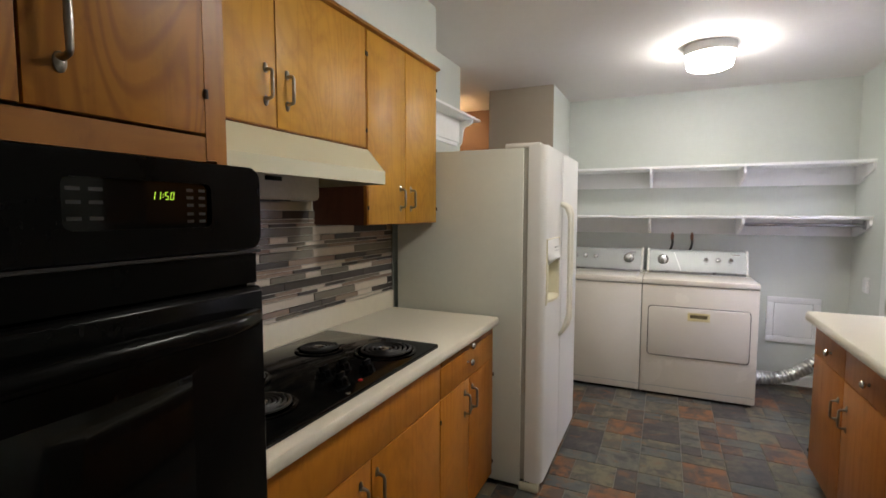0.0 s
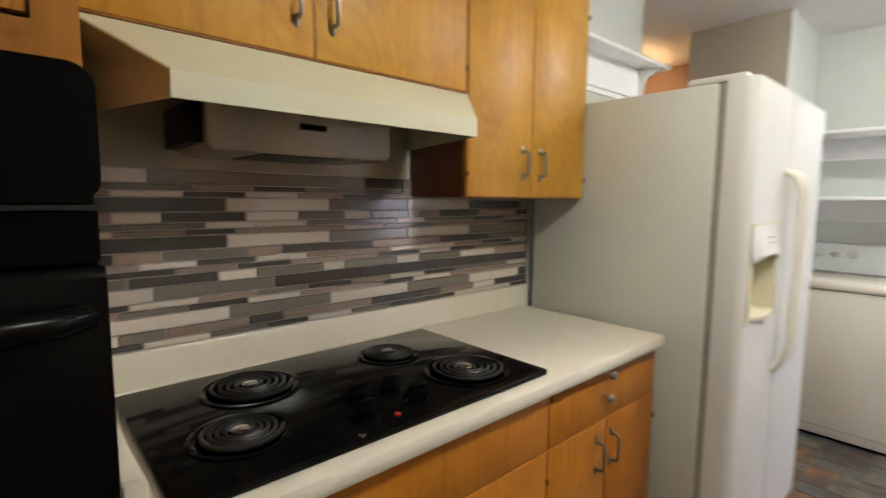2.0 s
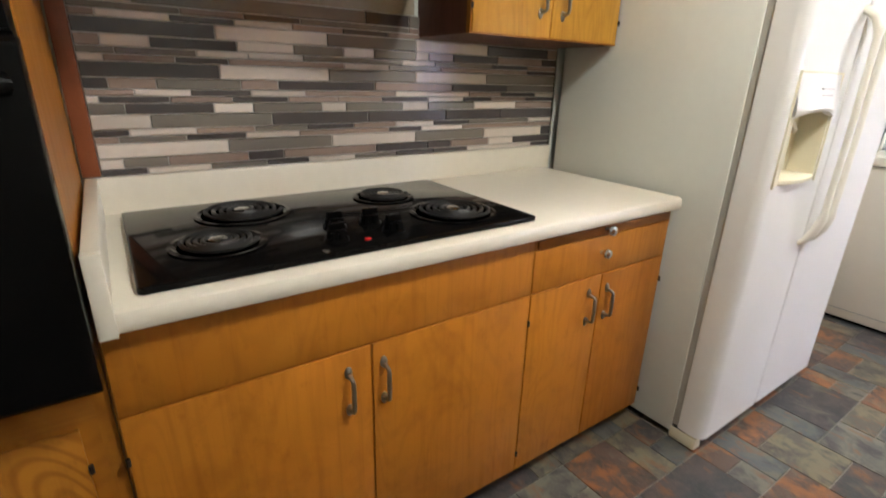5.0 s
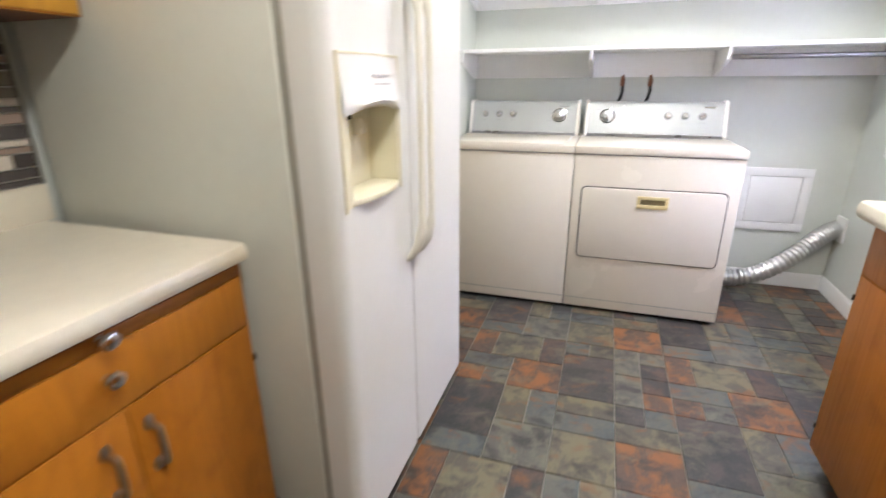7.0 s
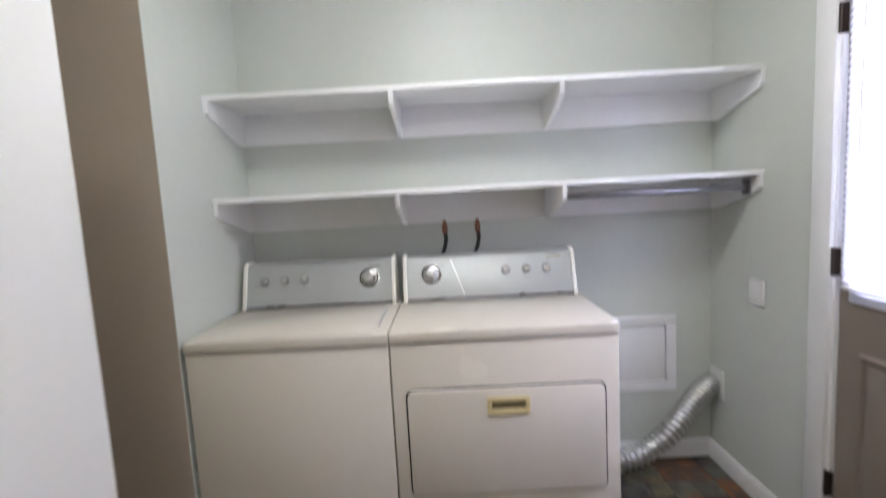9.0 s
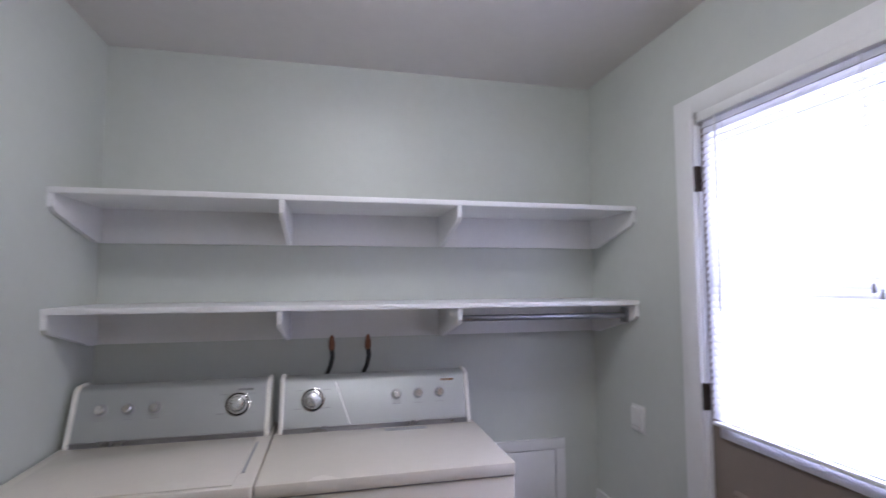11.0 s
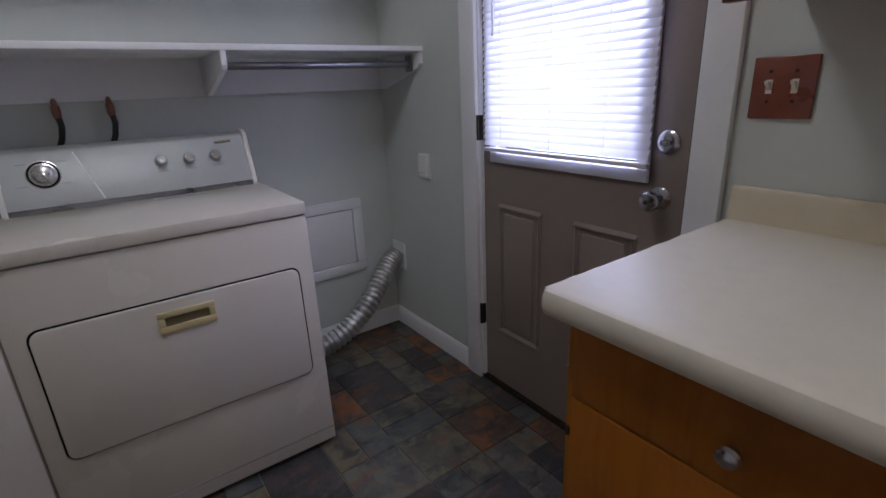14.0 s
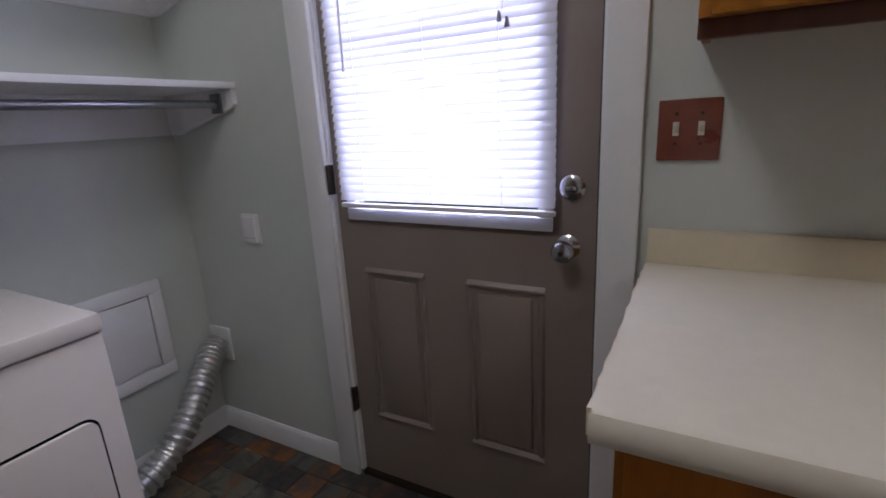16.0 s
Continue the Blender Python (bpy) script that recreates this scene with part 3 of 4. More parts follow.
def seven_segments(bm, text, y, z, h, x):
    """Slanted clock digits of thin bars on a plane that faces +x; text runs along +y."""
    lit = {"0": "abcdef", "1": "bc", "5": "acdfg"}
    w, t = h * 0.52, h * 0.13
    def bar(y0, z0, y1, z1):
        pts = ((y0, z0), (y1, z0), (y1, z1), (y0, z1))
        lo, hi = [[bm.verts.new((xx, p + 0.16 * (q - z), q)) for p, q in pts] for xx in (x, x + 0.0004)]
        bm.faces.new(hi)
        for k in range(4):
            bm.faces.new((lo[k], lo[(k + 1) % 4], hi[(k + 1) % 4], hi[k]))
    for ch in text:
        if ch == ":":
            for q in (0.28, 0.62):
                bar(y, z + q * h, y + t, z + q * h + t)
            y += 2.2 * t
            continue
        m = z + h / 2
        cells = {"a": (y + t, z + h - t, y + w - t, z + h), "d": (y + t, z, y + w - t, z + t), "g": (y + t, m - t / 2, y + w - t, m + t / 2), "b": (y + w - t, m + t * 0.2, y + w, z + h - t * 0.3),
                 "c": (y + w - t, z + t * 0.3, y + w, m - t * 0.2), "e": (y, z + t * 0.3, y + t, m - t * 0.2), "f": (y, m + t * 0.2, y + t, z + h - t * 0.3)}
        for k in lit[ch]:
            bar(*cells[k])
        y += w + 1.6 * t


def wall_oven():
    x, y0, y1 = -0.744, -0.010, 0.697
    o = thing("wall_oven", (x, 0.33, 0.80), "black glass built-in wall oven with a lit green clock", "oven")
    part("body", boxes((-1.28, x - 0.022, 0.0, 0.665, 0.795, 1.490)), "black_satin", o)
    block("front_flange", (x, -0.700, y0, y1 - 0.004, 0.776, 1.486), "black_satin", o)
    # the panel is a frame round the sunken display
    dy0, dy1, dz0, dz1 = 0.366, 0.590, 1.384, 1.456
    bm = bmesh.new()
    box(bm, -0.700, -0.672, y0 + 0.006, y1 - 0.020, 1.345, 1.478)
    panel = part("control_panel", bm, "black_satin", o)
    face = bmesh.new()
    outer, inner = rounded(y0, y1, 1.342, 1.491, 0.026, 6), rounded(dy0, dy1, dz0, dz1, 0.012, 6)
    rings = [[face.verts.new((xx, p, q)) for p, q in ring] for xx, ring in ((-0.690, outer), (-0.664, outer), (-0.6645, inner), (-0.671, inner))]
    for r0, r1 in zip(rings, rings[1:]):
        for k in range(len(r0)):
            face.faces.new((r0[k], r0[(k + 1) % len(r0)], r1[(k + 1) % len(r0)], r1[k]))
    bmesh.ops.recalc_face_normals(face, faces=face.faces)
    part("panel_face", face, "black_satin", panel)
    scr = block("display", (-0.6725, -0.6705, dy0, dy1, dz0, dz1), "oven_glass", panel, "dark glossy oven display")
    for y in (0.374, 0.402):
        for z in (1.398, 1.420, 1.438):
            block("touch_key", (-0.6707, -0.6702, y, y + 0.018, z, z + 0.005), "faint_print", panel)
    for y in (0.548, 0.570):
        for z in (1.392, 1.404, 1.418, 1.430, 1.442):
            block("touch_key", (-0.6707, -0.6702, y, y + 0.012, z, z + 0.005), "faint_print", panel)
    digits = bmesh.new()
    seven_segments(digits, "11:50", 0.488, 1.428, 0.0125, -0.6705)
    part("clock_digits", digits, "clock_glow", panel, "glowing green clock digits")
    block("trim_line", (-0.690, -0.6655, y0, y1, 1.334, 1.339), "faint_print", o, "thin dark trim line")
    block("vent_strip", (-0.712, -0.674, y0, y1 - 0.004, 1.276, 1.332), "black_satin", o)
    d = part("door", shape(prism, [(-0.715, 0.778), (-0.672, 0.778), (-0.664, 0.788), (-0.664, 1.260), (-0.672, 1.270), (-0.715, 1.270)], "y", y0, y1, bevel=0.003), "oven_black", o, "black glossy oven door")
    block("door_window", (-0.6645, -0.6625, 0.12, 0.540, 0.88, 1.143), "oven_glass", d, "dark oven window", 0.0008)
    ys = [y0 + 0.02, y0 + 0.05, y0 + 0.12, 0.34, y1 - 0.12, y1 - 0.05, y1 - 0.02]
    part("oven_handle", shape(tube, [(-0.664 if i in (0, 6) else -0.640 if i in (1, 5) else -0.628, y, 1.216) for i, y in enumerate(ys)], [0.014, 0.016, 0.018, 0.019, 0.018, 0.016, 0.014], 14), "oven_black", d, "black bar handle")


oven_tower()
wall_oven()


# ---- cooktop run ----
def base_cabinet_left():
    x, y0, y1 = -0.735, 0.698, 2.275
    c = thing("base_cabinet", (-1.03, 1.48, 0), "orange-varnished plywood base cabinet under the cooktop", "cabinet", "base cabinets")
    part("carcass", boxes((W, x - 0.018, y1 - 0.016, y1, 0.070, 0.842), (W, x - 0.018, y0, y0 + 0.016, 0.070, 0.842), (W, x - 0.018, y0 + 0.016, y1 - 0.016, 0.070, 0.085)), "fir_frame", c)
    part("face_frame", boxes((x - 0.018, x, y0, y1, 0.070, 0.842)), "fir_frame", c)
    # Toe board coloured as the shade under the cabinet front.
    block("toe_kick", (x - 0.075, x - 0.060, y0, y1, 0.0, 0.070), "shadow_gap", c, "recessed toe kick with its shade painted near black")
    leaf(c, x, y0 + 0.003, 1.645, 0.686, 0.838, 1, name="apron_panel")
    board = block("cutting_board", (x - 0.30, x + 0.006, 1.660, 2.262, 0.812, 0.836), "fir_rail", c, "pull-out cutting board", 0.003)
    knob(board, x + 0.006, 1.938, 0.827, 1)
    dr = leaf(c, x, 1.651, 2.268, 0.686, 0.806, 1, "fir_ply", "drawer")
    knob(dr, x + 0.004, 1.932, 0.756, 1)
    spans = [(0.701, 1.164), (1.170, 1.645), (1.651, 1.948), (1.953, 2.270)]
    hy = (1.110, 1.196, 1.897, 1.983)
    for (a, b), h in zip(spans, hy):
        d = leaf(c, x, a, b, 0.075, 0.680, 1)
        pull(d, x + 0.004, h, 0.520, 0.640, 1)
    for y in (0.700, 1.648, 2.272):
        for z in (0.14, 0.595):
            hinge_pin(c, x, y, z, 1)


def countertop_left():
    o = thing("countertop", (-1.02, 1.48, 0.842), "cream laminate countertop with a rounded front edge", "countertop", "countertops")
    nose = [(W, 0.848), (-0.712, 0.848), (-0.703, 0.852), (-0.699, 0.861), (-0.699, 0.876), (-0.703, 0.886), (-0.712, 0.891), (W, 0.891)]
    part("slab", shape(prism, nose, "y", 0.703, 2.268), "laminate_cream", o)
    part("backsplash_lip", shape(prism, [(W + 0.001, 0.891), (W + 0.019, 0.891), (W + 0.019, 0.973), (W + 0.014, 0.981), (W + 0.001, 0.981)], "y", 0.703, 2.290), "laminate_cream", o)
    block("end_lip", (W + 0.02, -0.715, 0.703, 0.728, 0.891, 0.985), "laminate_cream", o, bevel=0.003)
    block("end_strip", (-0.715, -0.6965, 0.7025, 0.7285, 0.847, 0.9855), "laminate_cream", o, "pale edge strip", 0.002)


def cooktop():
    x0, x1, y0, y1, z = -1.268, -0.738, 0.762, 1.652, 0.891
    c = thing("cooktop", (-1.0, 1.2, z), "black glass electric cooktop with four coil burners", "cooktop")
    part("glass_top", shape(prism, rounded(x0, x1, y0, y1, 0.012), "z", z, z + 0.014, bevel=0.004), "black_gloss", c)
    for bx, by, r in ((-1.118, 1.012, 0.098), (-0.903, 0.916, 0.080), (-1.108, 1.398, 0.074), (-0.875, 1.480, 0.100)):
        ring = part("drip_pan", shape(lathe, [(r + 0.012, 0.014), (r + 0.014, 0.018), (r + 0.006, 0.019), (r - 0.004, 0.013), (0.02, 0.0125)], (bx, by, z), "z", 36), "black_gloss", c)
        pts, turns = [], 4.2
        steps = int(turns * 26)
        for k in range(steps + 1):
            a = 2 * math.pi * turns * k / steps
            rr = 0.020 + (r - 0.026) * k / steps
            pts.append((bx + rr * math.cos(a), by + rr * math.sin(a), z + 0.024))
        part("coil", shape(tube, pts, 0.0048, 6), "black_iron", c, "dark spiral burner coil")
        part("coil_cap", shape(lathe, [(0.019, 0.016), (0.019, 0.026), (0.015, 0.0285)], (bx, by, z), "z", 16), "chrome", c, "small bright burner cap")
    for bx, by in ((-0.897, 1.163), (-0.888, 1.247), (-0.812, 1.268), (-0.812, 1.132)):
        k = part("control_knob", shape(lathe, [(0.027, 0.014), (0.027, 0.018), (0.021, 0.021), (0.019, 0.036), (0.016, 0.038)], (bx, by, z), "z", 20), "black_satin", c)
        for i in range(8):
            q = 2 * math.pi * i / 8
            part("flute", shape(tube, [(bx + 0.020 * math.cos(q), by + 0.020 * math.sin(q), z + 0.019), (bx + 0.0175 * math.cos(q), by + 0.0175 * math.sin(q), z + 0.036)], 0.0042, 6), "black_satin", k)
        block("grip", (bx - 0.005, bx + 0.005, by - 0.018, by + 0.018, z + 0.034, z + 0.052), "black_satin", k, bevel=0.002)
    part("indicator_light", shape(lathe, [(0.0075, 0.014), (0.0075, 0.017), (0.005, 0.018)], (-0.782, 1.190, z), "z", 14), "red_lens", c, "small red indicator light")
    part("chrome_cap", shape(lathe, [(0.008, 0.014), (0.008, 0.017), (0.005, 0.018)], (-0.752, 1.085, z), "z", 12), "chrome", c)


def wall_cabinet(name, y0, y1, z0, z1, doors, pulls, label, dark_side=False):
    x = -1.058
    c = thing(name, (W + 0.14, (y0 + y1) / 2, z0), label, "cabinet", "wall cabinets")
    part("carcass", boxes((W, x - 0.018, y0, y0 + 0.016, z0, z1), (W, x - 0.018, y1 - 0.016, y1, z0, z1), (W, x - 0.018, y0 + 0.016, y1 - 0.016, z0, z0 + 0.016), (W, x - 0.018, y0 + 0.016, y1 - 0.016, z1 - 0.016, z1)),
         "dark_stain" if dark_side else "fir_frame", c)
    part("face_frame", boxes((x - 0.018, x - 0.002, y0, y1, z0, z1)), "fir_frame", c)
    for (a, b), (hy, h0, h1), hinge in zip(doors, pulls, (y0 + 0.003, y1 - 0.003)):
        d = leaf(c, x - 0.002, a, b, z0 + 0.004, z1 - 0.004, 1, "fir_figured")
        pull(d, x + 0.002, hy, h0, h1, 1)
        for z in (z0 + 0.07, z1 - 0.10):
            hinge_pin(c, x - 0.002, hinge, z, 1)
    return c


def range_hood():
    h = thing("range_hood", (-1.1, 1.16, 1.41), "almond enamel range hood over the cooktop", "range hood")
    zt, zl, zb = 1.656, 1.556, 1.511
    bm = bmesh.new()
    top = [(W, 0.703, zt), (-1.046, 0.706, zt), (-1.046, 1.640, zt), (W, 1.636, zt)]
    lip = [(W, 0.703, zl), (-0.908, 0.826, zl), (-0.902, 1.535, zl), (W, 1.636, zl)]
    bot = [(W, 0.703, zb), (-0.908, 0.826, zb), (-0.902, 1.535, zb), (W, 1.636, zb)]
    mid = Vector((-1.15, 1.16, 1.55))
    def plate(*pts):
        pts = [Vector(p) for p in pts]
        n = (pts[1] - pts[0]).cross(pts[2] - pts[0]).normalized()
        if n.dot(mid - pts[0]) < 0:
            n.negate()
        out, inn = [bm.verts.new(p) for p in pts], [bm.verts.new(p + 0.003 * n) for p in pts]
        fs = [bm.faces.new(out), bm.faces.new(inn[::-1])]
        k = len(pts)
        fs += [bm.faces.new((out[a], inn[a], inn[(a + 1) % k], out[(a + 1) % k])) for a in range(k)]
        bmesh.ops.recalc_face_normals(bm, faces=fs)
    plate(top[1], top[2], lip[2], lip[1])
    plate(lip[1], lip[2], bot[2], bot[1])
    plate(*top)
    for a, b in ((0, 1), (3, 2)):
        plate(top[a], top[b], lip[b])
        plate(top[a], lip[b], bot[b], bot[a])
    part("canopy", bm, "hood_enamel", h)
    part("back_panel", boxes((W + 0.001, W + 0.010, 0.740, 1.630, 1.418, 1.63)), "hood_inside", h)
    house = part("blower_housing", shape(prism, rounded(0.928, 1.390, 1.448, 1.600, 0.022), "x", W + 0.010, -1.085, bevel=0.006), "hood_inside", h, "darker beige blower housing")
    block("switch_plate", (-1.086, -1.079, 1.132, 1.200, 1.508, 1.522), "black_satin", house, "small dark rocker switch", 0.002)
    block("filter_slot", (-1.30, -1.10, 1.05, 1.26, 1.4455, 1.4485), "black_satin", house)
    # Added black block paints in the dark, shadowy gap left of the housing.
    block("gap_block", (W + 0.012, -1.100, 0.902, 0.926, 1.462, 1.548), "black_satin", h, "black block standing in for the dark gap beside the blower")


base_cabinet_left()
countertop_left()
cooktop()
wall_cabinet("wall_cabinet", 0.700, 1.648, 1.663, 2.132, [(0.709, 1.156), (1.162, 1.642)], [(1.116, 1.728, 1.848), (1.206, 1.728, 1.848)], "orange-varnished plywood wall cabinet above the range hood")
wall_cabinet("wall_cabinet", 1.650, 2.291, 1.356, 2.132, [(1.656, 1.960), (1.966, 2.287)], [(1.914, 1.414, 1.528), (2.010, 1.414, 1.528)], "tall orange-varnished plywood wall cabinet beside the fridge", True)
solid("trim", shape(prism, [(-1.062, 2.128), (-1.040, 2.132), (-1.036, 2.140), (-1.044, 2.148), (-1.062, 2.148)], "y", 0.70, 2.298), "fir_rail", (0, 0, 0), "thin wooden moulding along the cabinet tops", "moulding", kind="structure")
range_hood()


# ---- fridge ----
def fridge():
    y0, y1, zt = 2.302, 3.228, 1.722
    f = thing("refrigerator", (-0.9, 2.73, 0), "almond side-by-side refrigerator with a door dispenser", "refrigerator")
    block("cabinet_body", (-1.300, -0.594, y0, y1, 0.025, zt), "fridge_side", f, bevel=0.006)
    block("gasket", (-0.596, -0.568, y0 + 0.006, y1 - 0.006, 0.06, zt - 0.004), "gasket_grey", f, "grey door gasket")
    sx0, sx1, split = -0.570, -0.482, 2.701
    def door_outline(a, b, round_a, round_b):
        out = [(sx0, a), (sx0, b)]
        rb, ra = (0.035, 0.012) if round_b else (0.010, 0.035)
        out += [(sx1 - rb + rb * math.sin(radians(t)), b - rb + rb * math.cos(radians(t))) for t in (0, 30, 60, 90)]
        out += [(sx1 - ra + ra * math.cos(radians(t)), a + ra - ra * math.sin(radians(t))) for t in (0, 30, 60, 90)]
        return out
    hy0, hy1, hz0, hz1 = 2.360, 2.622, 0.962, 1.172
    # freezer door in four blocks round the dispenser's hollow
    left = part("freezer_door", shape(prism, door_outline(y0, split - 0.004, False, False), "z", 0.055, hz0), "fridge_door", f, "textured almond freezer door")
    part("freezer_door_top", shape(prism, door_outline(y0, split - 0.004, False, False), "z", hz1, zt + 0.008), "fridge_door", left)
    bm = bmesh.new()
    prism(bm, [(sx0, y0), (sx0, hy0), (sx1, hy0), (sx1, y0 + 0.035)] + [(sx1 - 0.035 + 0.035 * math.cos(radians(t)), y0 + 0.035 - 0.035 * math.sin(radians(t))) for t in (30, 60, 90)], "z", hz0, hz1)
    part("freezer_door_side", bm, "fridge_door", left)
    block("freezer_door_side", (sx0, sx1, hy1, split - 0.004, hz0, hz1), "fridge_door", left)
    right = part("fridge_door", shape(prism, door_outline(split + 0.004, y1, True, True), "z", 0.055, zt + 0.008), "fridge_door", f, "textured almond fridge door")
    # dispenser
    d = part("dispenser", boxes((sx0 + 0.004, sx0 + 0.010, hy0, hy1, hz0, hz1)), "fridge_trim", f, "cream water and ice dispenser")
    block("recess_side", (sx0 + 0.010, sx1, hy0, hy0 + 0.006, hz0, hz1), "fridge_trim", d)
    block("recess_side", (sx0 + 0.010, sx1, hy1 - 0.006, hy1, hz0, hz1), "fridge_trim", d)
    block("recess_top", (sx0 + 0.010, sx1, hy0 + 0.006, hy1 - 0.006, hz1 - 0.006, hz1), "fridge_trim", d)
    tray = [(sx0 + 0.010, hy0 + 0.006), (sx1 + 0.002, hy0 + 0.006), (sx1 + 0.016, hy0 + 0.06), (sx1 + 0.022, (hy0 + hy1) / 2), (sx1 + 0.016, hy1 - 0.06), (sx1 + 0.002, hy1 - 0.006), (sx0 + 0.010, hy1 - 0.006)]
    part("drip_tray", shape(prism, tray, "z", hz0, hz0 + 0.014, bevel=0.003), "fridge_trim", d)
    va, vb = hy0 - 0.022, hy1 + 0.002
    bm, rings = bmesh.new(), []
    for z, bow in ((1.276, 0.004), (1.250, 0.007), (1.212, 0.016), (1.182, 0.026), (1.162, 0.028), (1.154, 0.022)):
        row = []
        for k in range(13):
            u = k / 12
            arch = 0.020 * math.sin(math.pi * u) if z < 1.17 else 0.0
            row.append(bm.verts.new((sx1 + 0.001 + bow * math.sin(math.pi * (0.08 + 0.84 * u)) ** 0.7, va + (vb - va) * u, z + arch)))
        rings.append(row)
    rings.append([bm.verts.new((sx1 - 0.006, v.co.y, v.co.z)) for v in rings[-1]])
    for r0, r1 in zip(rings, rings[1:]):
        for k in range(12):
            bm.faces.new((r0[k], r0[k + 1], r1[k + 1], r1[k]))
    bmesh.ops.recalc_face_normals(bm, faces=bm.faces)
    part("visor", bm, "fridge_door", d, "white bowed dispenser visor")
    block("frame_edge", (sx1 - 0.002, sx1 + 0.005, va - 0.006, va, hz0 - 0.008, 1.280), "fridge_trim", d, bevel=0.002)
    block("frame_edge", (sx1 - 0.002, sx1 + 0.005, vb, vb + 0.006, hz0 - 0.008, 1.280), "fridge_trim", d, bevel=0.002)
    block("frame_edge", (sx1 - 0.002, sx1 + 0.005, va, vb, 1.274, 1.280), "fridge_trim", d, bevel=0.002)
    block("frame_cheek", (sx1 - 0.002, sx1 + 0.003, va, hy0 + 0.002, hz0, 1.160), "fridge_trim", d)
    block("dark_slot", (sx0 + 0.012, sx0 + 0.055, hy0 + 0.012, hy0 + 0.085, hz1 - 0.030, hz1 - 0.010), "black_satin", d, "dark ice chute opening")
    for z in (1.232, 1.214):
        block("printed_line", (sx1 + 0.004, sx1 + (0.0125 if z > 1.24 else 0.0165), 2.47, 2.55, z, z + 0.004), "faint_mark", d)
    for y in (2.45, 2.54):
        part("lever", shape(prism, [(sx0 + 0.012, 1.095), (sx0 + 0.034, 1.102), (sx0 + 0.038, 1.112), (sx0 + 0.026, 1.135), (sx0 + 0.012, 1.135)], "y", y - 0.014, y + 0.014, bevel=0.003), "fridge_handle", d)
    # two bowed handles beside the split
    for y, owner in ((2.664, left), (2.738, right)):
        z0, z1 = 0.742, 1.455
        pts = [(sx1 - 0.002, y, z0 - 0.012), (sx1 + 0.014, y, z0 + 0.004), (sx1 + 0.034, y, z0 + 0.040), (sx1 + 0.046, y, z0 + 0.085), (sx1 + 0.048, y, z0 + 0.110), (sx1 + 0.050, y, (z0 + z1) / 2), (sx1 + 0.048, y, z1 - 0.080),
               (sx1 + 0.046, y, z1 - 0.055), (sx1 + 0.034, y, z1 - 0.020), (sx1 + 0.012, y, z1 - 0.004), (sx1 - 0.002, y, z1)]
        bm = bmesh.new()
        tube(bm, pts, [0.007, 0.011, 0.0145, 0.014, 0.0100, 0.0090, 0.0100, 0.0135, 0.0150, 0.014, 0.013], 14)
        for v in bm.verts:
            v.co.y = y + (v.co.y - y) * 1.30
        part("door_handle", bm, "fridge_handle", owner, "cream bowed plastic handle")
    for a, b in ((y0 + 0.002, 2.42), (3.14, y1 - 0.002)):
        block("hinge_cap", (-0.690, -0.515, a, b, zt, zt + 0.022), "fridge_door", f, bevel=0.006)
    block("kick_grille", (-0.60, -0.545, y0 + 0.005, y1 - 0.005, 0.0, 0.050), "black_satin", f, "dark kick grille")
    block("foot_cover", (-0.60, -0.500, y0, y0 + 0.045, 0.0, 0.050), "fridge_trim", f, bevel=0.008)


fridge()


# ---- shelf above the fridge ----
def high_shelf():
    s = thing("high_shelf", (W + 0.07, 2.85, 2.05), "narrow white wooden shelf above the fridge", "shelf", "white shelves")
    block("board", (W, -1.200, 2.295, 3.335, 2.058, 2.074), "shelf_white", s, bevel=0.002)
    block("cleat", (W, W + 0.018, 2.295, WEND, 1.905, 2.058), "shelf_white", s)
    prof = [(W + 0.018, 2.058), (-1.215, 2.058), (-1.222, 2.035), (-1.245, 2.020), (-1.275, 2.012), (-1.290, 1.985), (-1.300, 1.90), (W + 0.018, 1.88)]
    part("bracket", shape(prism, prof, "y", 3.215, 3.235, bevel=0.002), "shelf_white", s)
    block("lower_rail", (W, W + 0.012, 2.295, 3.20, 1.878, 1.902), "shelf_white", s)


high_shelf()


# ---- laundry shelves ----
def laundry_shelf(z, rod):
    s = thing("wall_shelf", (0.27, N, z), "long white shelf with a hanging rod above the dryer" if rod else "long white painted shelf above the washer and dryer", "shelf", "white shelves")
    fy = 4.335
    block("board", (XA, E, fy, N, z, z + 0.020), "shelf_white", s, bevel=0.002)
    block("back_cleat", (XA + 0.018, E - 0.018, N - 0.018, N, z - 0.138, z), "shelf_white", s)
    prof = [(N - 0.018, z), (fy + 0.006, z), (fy + 0.006, z - 0.046), (fy + 0.020, z - 0.060), (N - 0.060, z - 0.138), (N - 0.018, z - 0.138)]
    for x in (-0.092, 0.572):
        part("bracket", shape(prism, prof, "x", x, x + 0.018, bevel=0.0015), "shelf_white", s)
    side = [(N, z)] + prof[1:-1] + [(N, z - 0.138)]
    part("side_cleat", shape(prism, side, "x", XA, XA + 0.018), "shelf_white", s)
    part("side_cleat", shape(prism, side, "x", E - 0.018, E), "shelf_white", s)
    if rod:
        r = part("hanging_rod", shape(tube, [(0.590, 4.415, z - 0.045), (E - 0.018, 4.415, z - 0.045)], 0.013, 16), "rod_steel", s, "dark steel hanging rod")
        block("rod_socket", (E - 0.026, E - 0.018, 4.390, 4.440, z - 0.075, z - 0.012), "rod_steel", r, bevel=0.002)


laundry_shelf(1.765, False)
laundry_shelf(1.365, True)


